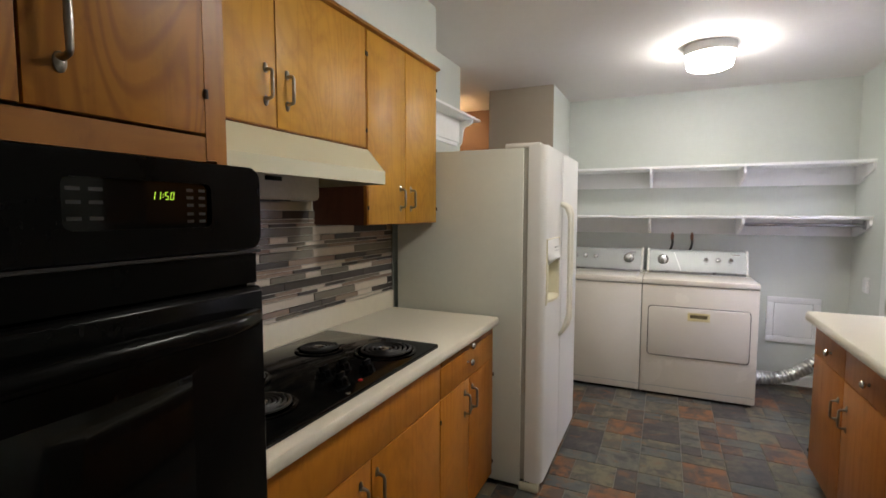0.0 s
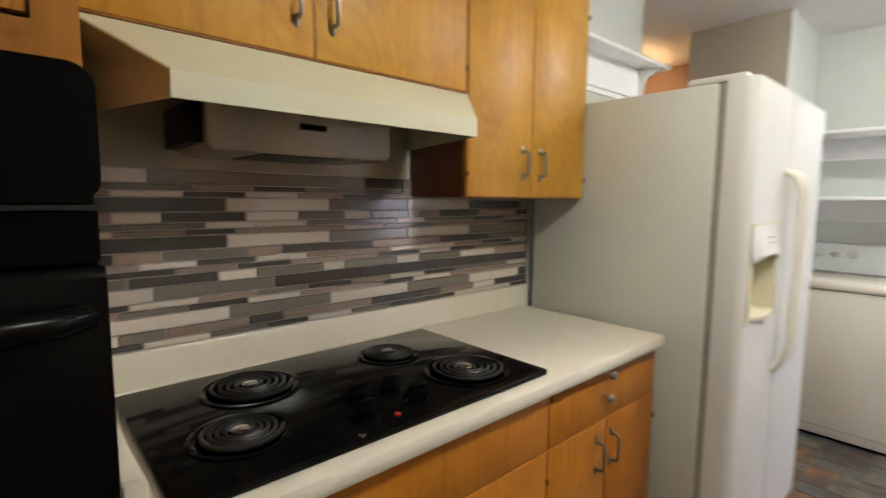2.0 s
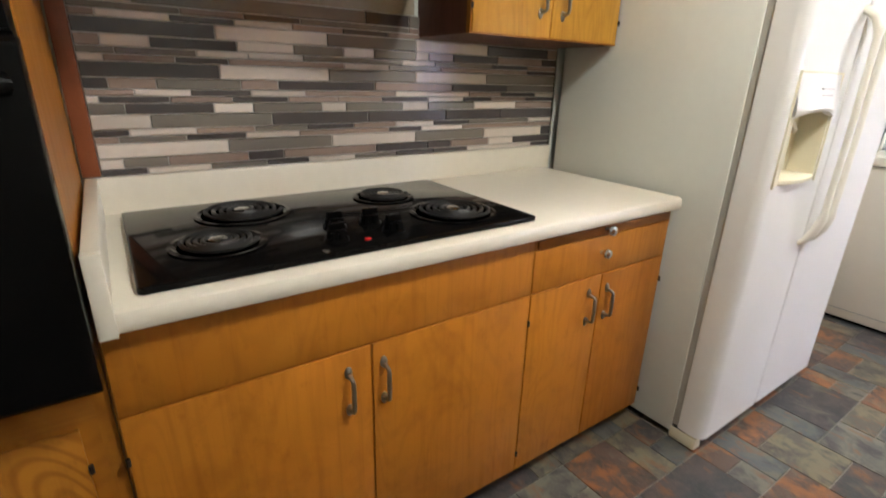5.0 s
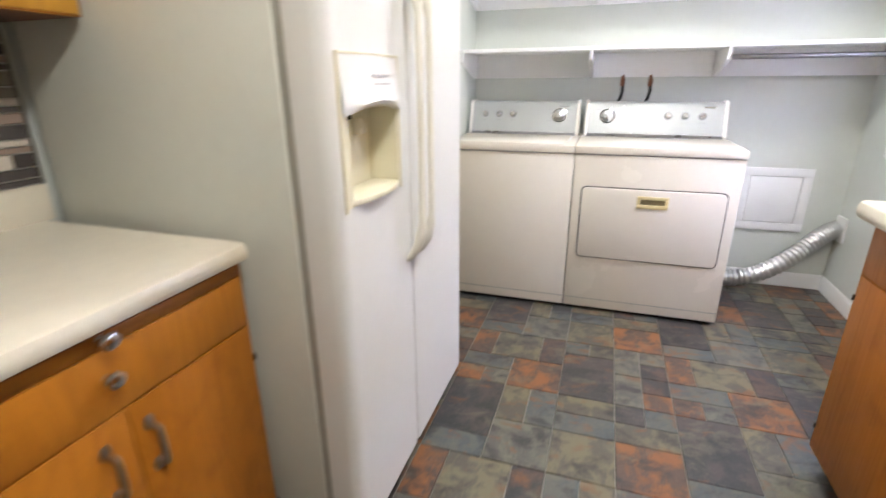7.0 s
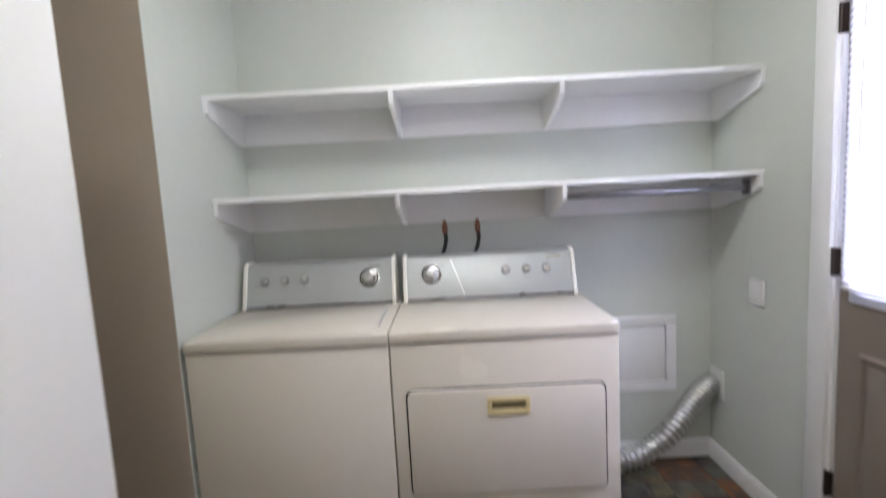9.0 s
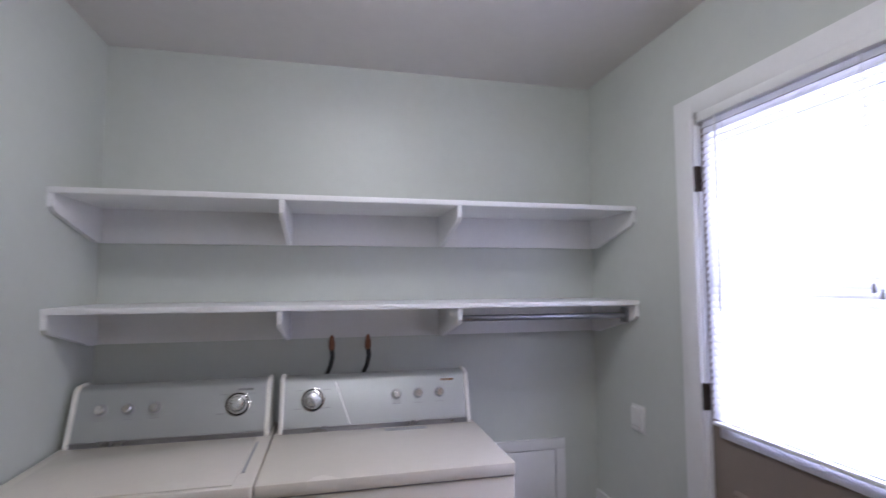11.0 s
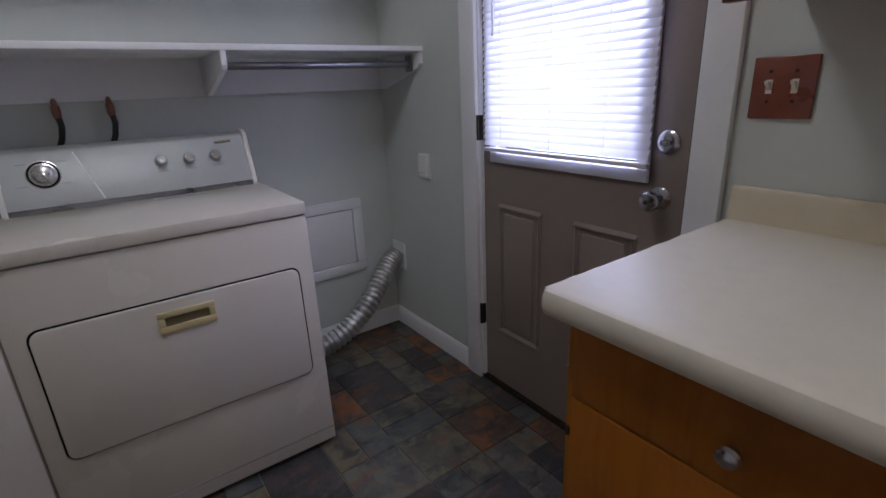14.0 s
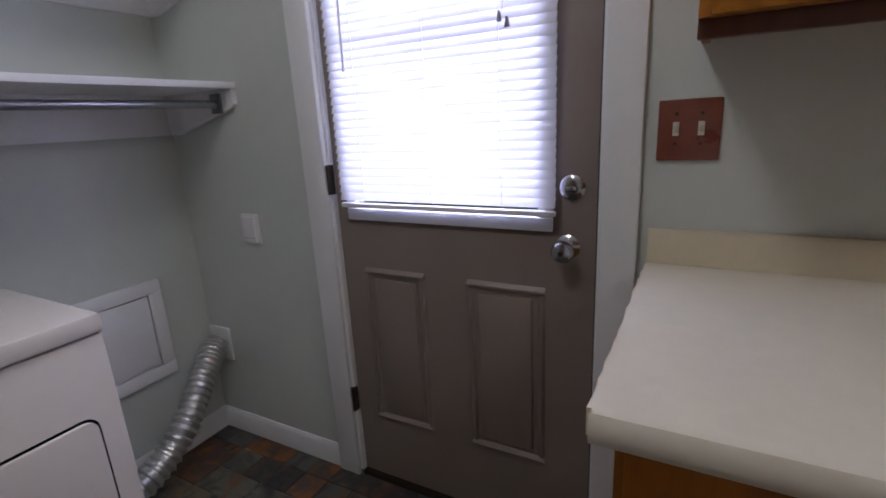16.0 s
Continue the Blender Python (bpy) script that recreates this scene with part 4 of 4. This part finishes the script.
# ---- washer and dryer ----
def console(parent, x0, x1, knobs, dial, slash):
    """A leaning silver control console with cream end caps, small knobs and one big dial."""
    prof = [(4.460, 0.890), (4.450, 0.912), (4.505, 1.080), (4.525, 1.094), (4.580, 1.094), (4.600, 0.890)]
    con = part("console", shape(prism, prof, "x", x0 + 0.030, x1 - 0.030), "console_silver", parent, "silver control console")
    cap = [(4.452, 0.886), (4.442, 0.912), (4.498, 1.086), (4.522, 1.102), (4.585, 1.102), (4.605, 0.886)]
    for a, b in ((x0 + 0.014, x0 + 0.030), (x1 - 0.030, x1 - 0.014)):
        part("end_cap", shape(prism, cap, "x", a, b, bevel=0.003), "console_cap", parent)
    lean = math.atan2(0.055, 0.168)
    def face(z, out):
        y = 4.450 + (z - 0.912) / 0.168 * 0.055
        return y - out * math.cos(lean), z + out * math.sin(lean)
    def turned(name, x, z, prof2, mat, owner):
        bm = bmesh.new()
        lathe(bm, prof2, (0, 0, 0), "-y", 24)
        bmesh.ops.rotate(bm, verts=bm.verts, cent=(0, 0, 0), matrix=Matrix.Rotation(-lean, 3, "X"))
        y, zz = face(z, 0)
        bmesh.ops.translate(bm, verts=bm.verts, vec=(x, y, zz))
        return part(name, bm, mat, owner)
    for x in knobs:
        kn = turned("knob", x, 1.020, [(0.017, 0.003), (0.016, 0.006), (0.015, 0.022), (0.011, 0.026)], "dial_silver", con)
        turned("knob_skirt", x, 1.020, [(0.021, 0), (0.021, 0.003), (0.018, 0.004)], "grey_print", kn)
    big = turned("dial", dial, 1.016, [(0.038, 0), (0.038, 0.004), (0.030, 0.006), (0.027, 0.010), (0.024, 0.026), (0.018, 0.030)], "dial_silver", con)
    turned("dial_ring", dial, 1.016, [(0.044, -0.001), (0.044, 0.0015), (0.0425, 0.002)], "chrome", big)
    turned("dial_skirt", dial, 1.016, [(0.041, 0.0), (0.041, 0.0035), (0.037, 0.0045)], "black_satin", big)
    block("console_foot", (x0 + 0.030, x1 - 0.030, 4.446, 4.462, 0.904, 0.922), "rod_steel", con, "dark metal strip under the console")
    for x in knobs:
        y, z = face(0.985, 0.0008)
        block("printed_line", (x - 0.016, x + 0.016, y, y + 0.001, z, z + 0.002), "grey_print", con)
    for dx, dz in ((-0.055, 0.985), (0.050, 0.985), (-0.05, 1.05), (0.05, 1.05)):
        y, z = face(dz, 0.0008)
        block("printed_line", (dial + dx - 0.014, dial + dx + 0.014, y, y + 0.001, z, z + 0.002), "grey_print", con)
    if slash:
        bm = bmesh.new()
        pts = [(*face(0.925, 0.001), slash + 0.055), (*face(1.076, 0.001), slash)]
        vs = []
        for y, z, x in pts:
            vs += [bm.verts.new((x - 0.002, y, z)), bm.verts.new((x + 0.002, y, z))]
        bm.faces.new((vs[0], vs[1], vs[3], vs[2]))
        part("printed_slash", bm, "white_plastic", con)
    y, z = face(1.066, 0.001)
    block("badge", (x1 - 0.13, x1 - 0.075, y - 0.001, y + 0.001, z - 0.004, z + 0.004), "chrome" if slash else "grey_print", con)


def machine(name, x0, x1, label, category):
    m = thing(name, ((x0 + x1) / 2, 4.3, 0), label, category, "laundry machines")
    block("body", (x0, x1, 4.000, 4.625, 0.022, 0.860), "washer_enamel", m, bevel=0.004)
    block("kick_line", (x0 + 0.004, x1 - 0.004, 3.9985, 4.006, 0.072, 0.075), "grey_print", m)
    # Black block fills the low gap as painted-in shade under the machine.
    block("shadow_base", (x0 + 0.02, x1 - 0.02, 4.03, 4.60, 0.0, 0.022), "black_satin", m)
    block("top_panel", (x0 - 0.001, x1 + 0.001, 3.993, 4.625, 0.865, 0.904), "washer_enamel", m, bevel=0.005)
    block("seam", (x0 + 0.006, x1 - 0.006, 4.003, 4.60, 0.860, 0.865), "grey_print", m)
    return m


def washer():
    m = machine("washer", -0.800, -0.111, "cream top-loading washing machine", "washing machine")
    block("lid", (-0.760, -0.165, 4.006, 4.430, 0.904, 0.909), "washer_enamel", m, bevel=0.003)
    block("lid_slot", (-0.157, -0.149, 4.10, 4.38, 0.9042, 0.906), "grey_print", m)
    console(m, -0.800, -0.111, (-0.690, -0.604, -0.517), -0.240, 0)


def dryer():
    m = machine("dryer", -0.106, 0.664, "cream front-loading clothes dryer beside the washer", "clothes dryer")
    out = rounded(-0.062, 0.618, 0.316, 0.702, 0.028)
    part("door_gap", shape(prism, out, "y", 3.9975, 4.008), "black_satin", m, "dark gap round the dryer door")
    d = part("door", shape(prism, rounded(-0.057, 0.613, 0.321, 0.697, 0.025), "y", 3.990, 4.008, bevel=0.003), "washer_enamel", m)
    lx0, lx1, lz0, lz1 = 0.212, 0.358, 0.604, 0.666
    sz0, sz1 = lz0 + 0.020, lz1 - 0.016
    part("latch", boxes((lx0, lx1, 3.985, 3.992, lz0, sz0), (lx0, lx1, 3.985, 3.992, sz1, lz1), (lx0, lx0 + 0.016, 3.985, 3.992, sz0, sz1), (lx1 - 0.016, lx1, 3.985, 3.992, sz0, sz1), bevel=0.0015), "latch_yellow", d, "yellowed cream latch pull")
    # Shallow dark sheet paints in the depth of the finger slot.
    block("latch_slot", (lx0 + 0.014, lx1 - 0.014, 3.9885, 3.9915, sz0 - 0.002, sz1 + 0.002), "slot_shadow", d, "finger slot with its shade painted in")
    block("lint_slot", (0.30, 0.46, 4.40, 4.43, 0.9042, 0.9055), "grey_print", m)
    console(m, -0.106, 0.664, (0.352, 0.440, 0.527), 0.030, 0.115)


washer()
dryer()


# ---- things on the laundry walls ----
def water_tap(x):
    t = thing("water_hose", (x, N - 0.02, 1.10), "black rubber washer hose on a brass wall valve", "hose", "washer hoses")
    v = part("valve", shape(lathe, [(0.010, -0.01), (0.013, 0.0), (0.013, 0.030), (0.009, 0.034), (0.009, 0.044), (0.004, 0.055)], (x, N - 0.030, 1.185), "z", 14), "brass_valve", t, "tarnished brass valve")
    part("stem", shape(tube, [(x, N - 0.03, 1.20), (x, N, 1.20)], 0.008, 8), "brass_valve", v)
    part("tube", shape(tube, [(x, N - 0.030, 1.190), (x + 0.004, N - 0.032, 1.150), (x - 0.004, N - 0.034, 1.110), (x - 0.022, N - 0.036, 1.070), (x - 0.040, N - 0.038, 1.02)], 0.0095, 10), "black_rubber", t)


water_tap(0.098)
water_tap(0.252)


def access_panel():
    p = thing("access_panel", (0.98, N, 0.36), "white framed access panel in the laundry wall", "wall panel")
    x0, x1, z0, z1, w = 0.824, 1.186, 0.350, 0.724, 0.048
    part("panel_frame", boxes((x0, x1, N - 0.016, N, z0, z0 + w), (x0, x1, N - 0.016, N, z1 - w, z1), (x0, x0 + w, N - 0.016, N, z0 + w, z1 - w), (x1 - w, x1, N - 0.016, N, z0 + w, z1 - w), bevel=0.003), "white_trim", p)
    block("panel_door", (x0 + w + 0.004, x1 - w - 0.004, N - 0.012, N - 0.002, z0 + w + 0.004, z1 - w - 0.004), "white_trim", p, bevel=0.002)
    block("panel_gap", (x0 + w, x1 - w, N - 0.003, N - 0.001, z0 + w, z1 - w), "grey_print", p)


def dryer_duct():
    d = thing("dryer_duct", (1.0, 4.5, 0.02), "ribbed silver foil dryer duct going into the wall", "duct")
    way = [Vector(p) for p in ((0.55, 4.560, 0.072), (0.70, 4.552, 0.070), (0.84, 4.545, 0.080), (0.98, 4.545, 0.130), (1.10, 4.560, 0.215), (1.20, 4.600, 0.300), (1.285, 4.635, 0.370), (1.345, 4.650, 0.400))]
    pts, rs, n = [], [], 150
    rnd = random.Random(4)
    for k in range(n + 1):
        u = k / n * (len(way) - 1)
        i = min(int(u), len(way) - 2)
        p0, p1, p2, p3 = way[max(i - 1, 0)], way[i], way[i + 1], way[min(i + 2, len(way) - 1)]
        f = u - i
        pts.append(0.5 * (2 * p1 + (p2 - p0) * f + (2 * p0 - 5 * p1 + 4 * p2 - p3) * f * f + (3 * p1 - p0 - 3 * p2 + p3) * f ** 3))
        rs.append(0.046 + (0.0045 if k % 4 < 2 else -0.003) + rnd.uniform(-0.0012, 0.0012))
    part("hose", shape(tube, pts, rs, 22), "foil", d)
    block("wall_flange", (E - 0.010, E, 4.590, 4.706, 0.330, 0.470), "white_plastic", d, "white square wall flange", 0.002)


def outlet_cover():
    o = thing("outlet_cover", (E, 4.342, 0.83), "white plastic outlet cover with a small plug-in", "outlet")
    block("plate", (E - 0.006, E, 4.320, 4.405, 0.836, 0.947), "white_plastic", o, bevel=0.002)
    block("plug_in", (E - 0.020, E - 0.006, 4.329, 4.396, 0.845, 0.939), "white_plastic", o, bevel=0.005)
    block("plug_gap", (E - 0.0205, E - 0.006, 4.335, 4.390, 0.862, 0.8635), "grey_print", o)


def light_switch():
    y0, y1, z0, z1 = 2.939, 3.057, 1.125, 1.249
    s = thing("light_switch", (E, 2.985, z0), "reddish-brown wooden double switch plate on the wall", "light switch")
    block("plate", (E - 0.010, E, y0, y1, z0, z1), "switch_wood", s, bevel=0.003)
    for y in (3.022, 2.975):
        block("toggle_slot", (E - 0.0112, E - 0.008, y - 0.006, y + 0.006, 1.176, 1.204), "ivory_plastic", s)
        part("toggle", shape(prism, [(E - 0.010, 1.182), (E - 0.026, 1.196), (E - 0.027, 1.202), (E - 0.010, 1.198)], "y", y - 0.004, y + 0.004, bevel=0.001), "ivory_plastic", s, "small ivory toggle")
        for z in (1.160, 1.220):
            part("screw", shape(lathe, [(0.0035, 0.009), (0.0035, 0.0112), (0.002, 0.0118)], (E, y, z), "-x", 10), "dark_bronze", s)


access_panel()
dryer_duct()
outlet_cover()
light_switch()


# ---- cabinets beside the door ----
def base_cabinet_right():
    x, y0, y1 = 0.762, 1.20, 3.036
    c = thing("base_cabinet", (1.05, 2.1, 0), "orange-varnished plywood base cabinet beside the back door", "cabinet", "base cabinets")
    part("carcass", boxes((x + 0.018, E, y1 - 0.016, y1, 0.085, 0.846), (x + 0.018, E, y0, y0 + 0.016, 0.085, 0.846)), "fir_frame", c)
    block("face_frame", (x, x + 0.018, y0, y1, 0.085, 0.846), "fir_frame", c)
    # Shade of the toe recess is in this board's colour too.
    block("toe_kick", (x + 0.060, x + 0.075, y0, y1 - 0.02, 0.0, 0.085), "shadow_gap", c, "recessed toe kick with its shade painted near black")
    part("end_foot", boxes((x + 0.06, E, y1 - 0.016, y1, 0.0, 0.085)), "fir_frame", c)
    for a, b, h in ((2.574, 3.024, 2.625), (2.110, 2.568, 2.515), (1.660, 2.104, 1.71), (1.216, 1.654, 1.60)):
        dr = leaf(c, x, a, b, 0.696, 0.838, -1, "fir_red", "drawer")
        knob(dr, x - 0.004, (a + b) / 2 - 0.040, 0.758, -1)
        d = leaf(c, x, a, b, 0.095, 0.690, -1, "fir_red")
        pull(d, x - 0.004, h, 0.480, 0.595, -1)
    for z in (0.17, 0.62):
        hinge_pin(c, x, 3.027, z, -1)


def countertop_right():
    o = thing("countertop", (1.02, 2.1, 0.842), "cream laminate countertop with a chipped end by the door", "countertop", "countertops")
    nose = [(E, 0.846), (0.736, 0.846), (0.724, 0.851), (0.719, 0.861), (0.719, 0.883), (0.724, 0.893), (0.736, 0.898), (E, 0.898)]
    part("slab", shape(prism, nose, "y", 1.20, 3.062), "laminate_cream", o)
    rnd = random.Random(7)
    pts = [(0.729 + 0.606 * k / 26, 3.062 + (rnd.uniform(0.001, 0.006) if 0 < k < 26 else 0.004)) for k in range(27)]
    part("worn_edge", shape(prism, [(0.729, 3.060), (1.335, 3.060)] + pts[::-1], "z", 0.8585, 0.8965), "laminate_edge", o, "chipped end strip of the countertop")
    part("backsplash_lip", shape(prism, [(E, 0.898), (E - 0.019, 0.898), (E - 0.019, 0.968), (E - 0.014, 0.976), (E, 0.976)], "y", 1.20, 3.062), "laminate_edge", o)


def wall_cabinet_right():
    x, y0, y1, z0, z1 = 1.018, 1.60, 2.988, 1.352, 2.125
    c = thing("wall_cabinet", (1.2, 2.3, z0), "orange-varnished plywood wall cabinet beside the back door", "cabinet", "wall cabinets")
    part("carcass", boxes((x + 0.018, E, y1 - 0.016, y1, z0, z1), (x + 0.018, E, y0, y0 + 0.016, z0, z1), (x + 0.018, E, y0 + 0.016, y1 - 0.016, z0 + 0.012, z0 + 0.028), (x + 0.018, E, y0 + 0.016, y1 - 0.016, z1 - 0.016, z1)), "fir_frame", c)
    block("face_frame", (x, x + 0.018, y0, y1, z0, z1), "fir_frame", c)
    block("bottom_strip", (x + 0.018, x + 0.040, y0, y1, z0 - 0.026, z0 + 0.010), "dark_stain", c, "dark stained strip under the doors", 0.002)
    for a, b in ((2.30, 2.972), (1.61, 2.294)):
        leaf(c, x, a, b, z0 + 0.002, z1 - 0.004, -1, "fir_brown")
    for z in (1.452, 2.0):
        hinge_pin(c, x, 2.975, z, -1)
    solid("wall_soffit_east", boxes((x, E, 1.60, y1, z1, CEIL)), "wall_paint", (0, 0, 0), "pale painted soffit above the cabinet by the door", "soffit", kind="structure")


base_cabinet_right()
countertop_right()
wall_cabinet_right()


# ---- strip tiles behind the cooktop ----
# One line a course, top first: T tall, m middling, t thin; then one letter for each 25 mm: White, Taupe, Grey, K charcoal (small letters part two like neighbours).
COURSES = [
    "T WWWWWGGGGGGGGGGGGGGGGGGGGGGGGKKKKKKGGGGGGGGGGGGGGGGGGGGGGGGGGG",
    "t GGGGGGGGGTTTTTTKKKKKKGGGGGGGGGGGGGGTTTTTTTTTTTTTTTTTTTTTTTTTTT",
    "t TTWWWWWWKKKKKKWWWWWWTTTTTTKKKKKKTTTTTTTTTTTTTTTTTTTTTTTTTTTTTT",
    "T KKKKKKKKKKKKWWWWWWWWWWWWGGGGGGGGGGGGWWWWWWWWWWWWKKKKKKKKKKKKTT",
    "m TTWWWWKKKKKKKKWWWWWWGGGGGGWWWWGGGGGGWWTTTTKKKKKKKKTTTTTTTTTKKK",
    "t GGGgggggggWWWWWwwwwwwGGGGGGGGGGGGGWWWWWGGGGGGGGGGKKKKKKKTTTTTT",
    "t WWTTTTTTKKKKKTTTTTTTTTTTTTWWWWWWGGGGGGGGTTTTTTTTTTTTTTTTKKKKKK",
    "T KKKKKKKKKKKKWWWWWWWWWWWWGGGGGGGGGGGGWWWWWWWWWWWWGGGGGGGGGGGGGG",
    "m KKTTTTGGGGGGGGTTTTKKKKKKKKKKKKTTTTTTTTTTTTKKKKKKKKKKGGGGGGGGGG",
    "t TTTTWWWWWKKKKKKWWWWWWTTTTTTTTTTTTWWWWWWWWWWWWTTTTTTKKKKKKKWWWW",
    "t WKKKKKKTTTTTTKKKKKKTTTTTTttttttKKKKKKKWWWWWWKKKKKTTTTTTTKKKKKK",
    "m GGGKKKKKKKKWWWWGGGGGGGGWWWGGGGGGGGWWWWGGGGGGGGWWWWWWWWTTTTTTTT",
    "T WWWWWGGGGGGGGGGGGKKKKKKKKKKKKkkkkkkkkkkkkKKKKKKKKKKkkkkkkkkkkk",
    "t KKKWWWWWWTTTTTTGGGGGGKKKKKKTTTTTTWWWWWWKKKKKKGGGGGGGGGGGGWWWWW",
    "t TTGGGGGGKKKKKKWWWWWWTTTTTTTTTTTTKKKKKWWWWWWWTTTTTTTTTTTTTTTTTT",
    "T WWWWWWWWWWWWGGGGGGGGGGGGWWWWWWWWWWWWGGGGGGGGGGGGWWWWWWWWWWWWKK",
    "m WWGGGGTTTTTTTTKKKKTTTTTTTTTTTTKKKKKKKKkkkkTTTTTTTWWWWWKKKKKKKK",
    "t KKKKWWWWWWGGGGGGKKKKKWWWWWWGGGGGGKKKKKKkkkkkkWWWWWWWWWWWWWKKKK",
]


def backsplash():
    y0, y1, z0, z1 = 0.738, 2.288, 0.9815, 1.418
    b = thing("backsplash", (W, 1.49, z0), "mosaic backsplash of grey, taupe and cream strip tiles", "backsplash", kind="structure")
    block("grout_bed", (W, W + 0.004, y0, y1, z0, z1), "grout", b)
    block("filler_strip", (W, W + 0.014, 0.700, y0 - 0.001, z0 + 0.004, 1.500), "dark_filler", b, "reddish-brown wooden filler strip", 0.002)
    block("edge_strip", (W, W + 0.010, y1, y1 + 0.007, z0, 1.356), "chrome", b, "thin metal edge strip")
    rnd = random.Random(11)
    heights, gap, meshes = {"T": 0.0332, "m": 0.0240, "t": 0.0139}, 0.0026, {}
    tones = {"W": "tile_white", "T": "tile_taupe", "G": "tile_grey", "K": "tile_charcoal"}
    z, cell = z1, (y1 - y0) / len(COURSES[0].split()[1])
    for kind, line in (c.split() for c in COURSES):
        h = heights[kind]
        z -= h + gap
        start = 0
        for letter, run in itertools.groupby(line):
            count = len(list(run))
            a, w = y0 + start * cell + 0.001, count * cell - 0.0022
            start += count
            key = (letter.upper(), count, kind)
            if key not in meshes:
                bm, e = bmesh.new(), 0.0012
                back = [bm.verts.new((0, p, q)) for p, q in ((0, 0), (w, 0), (w, h), (0, h))]
                front = [bm.verts.new((0.0042, p, q)) for p, q in ((e, e), (w - e, e), (w - e, h - e), (e, h - e))]
                bm.faces.new(front)
                for i in range(4):
                    bm.faces.new((back[i], back[(i + 1) % 4], front[(i + 1) % 4], front[i]))
                me = bpy.data.meshes.new("tile")
                bm.to_mesh(me)
                bm.free()
                me.materials.append(MATS[tones[letter.upper()]])
                meshes[key] = me
            o = new("tile", meshes[key])
            o.parent = b
            o.location = (0.004 + rnd.uniform(0, 0.0008), a - 1.49, z - z0)


backsplash()


# ---- slate-look floor pieces ----
# The vinyl's printed repeat of 8 by 8 units, one letter a piece, and the tone of each piece.
REPEAT = ["gghhoouu", "aahhoouu", "aaklppvv", "aaklqqwx", "bcmmrryz", "ddmmrryA", "effnrrBC", "effnstBD"]
TONES = {"slate_plum": "arw", "slate_rust": "bemuz", "slate_grey": "chyBD", "slate_blue": "dglpsx", "slate_olive": "fkoqtv", "slate_dark": "nAC"}


def floor_tiles():
    u, x0, y0, g, e = 0.110, -1.373, -1.657, 0.0011, 0.0012
    tone = {k: name for name, letters in TONES.items() for k in letters}
    order, meshes, rest = list(TONES), {}, bmesh.new()
    pieces = []
    for k in tone:
        cells = [(i, j) for j, row in enumerate(REPEAT) for i, c in enumerate(row) if c == k]
        i0, j0 = min(c[0] for c in cells), min(c[1] for c in cells)
        pieces.append((k, i0, j0, max(c[0] for c in cells) + 1 - i0, max(c[1] for c in cells) + 1 - j0))
    def faces(bm, px, py, w, h):
        lo = [bm.verts.new((px + p, py + q, -0.004)) for p, q in ((g, g), (w - g, g), (w - g, h - g), (g, h - g))]
        hi = [bm.verts.new((px + p, py + q, 0)) for p, q in ((g + e, g + e), (w - g - e, g + e), (w - g - e, h - g - e), (g + e, h - g - e))]
        return [bm.faces.new(hi)] + [bm.faces.new((lo[n], lo[(n + 1) % 4], hi[(n + 1) % 4], hi[n])) for n in range(4)]
    for ry in range(8):
        for rx in range(4):
            for k, i0, j0, a, b in pieces:
                px, py = x0 + (8 * rx + i0) * u, y0 + (8 * ry + j0) * u
                y_end = min(py + b * u, N + 0.05)
                py = max(py, S)
                w, h = min(a * u, E + 0.05 - px), y_end - py
                if w < 0.01 or h < 0.01:
                    continue
                cx, cy = px + w / 2, py + h / 2
                if -0.75 < cx < 1.36 and 1.35 < cy < 4.05 or 0.6 < cx and 4.05 <= cy < N:
                    key = (k, round(w, 4), round(h, 4))
                    if key not in meshes:
                        bm = bmesh.new()
                        faces(bm, 0, 0, w, h)
                        me = bpy.data.meshes.new("tile")
                        bm.to_mesh(me)
                        bm.free()
                        me.materials.append(MATS[tone[k]])
                        meshes[key] = me
                    o = new("tile", meshes[key])
                    o.parent = floor
                    o.location = (px, py, 0)
                else:
                    for f in faces(rest, px, py, w, h):
                        f.material_index = order.index(tone[k])
    o = part("far_tiles", rest, order[0], floor)
    for name in order[1:]:
        o.data.materials.append(MATS[name])
    tagged(o, kind="stuff")


floor_tiles()
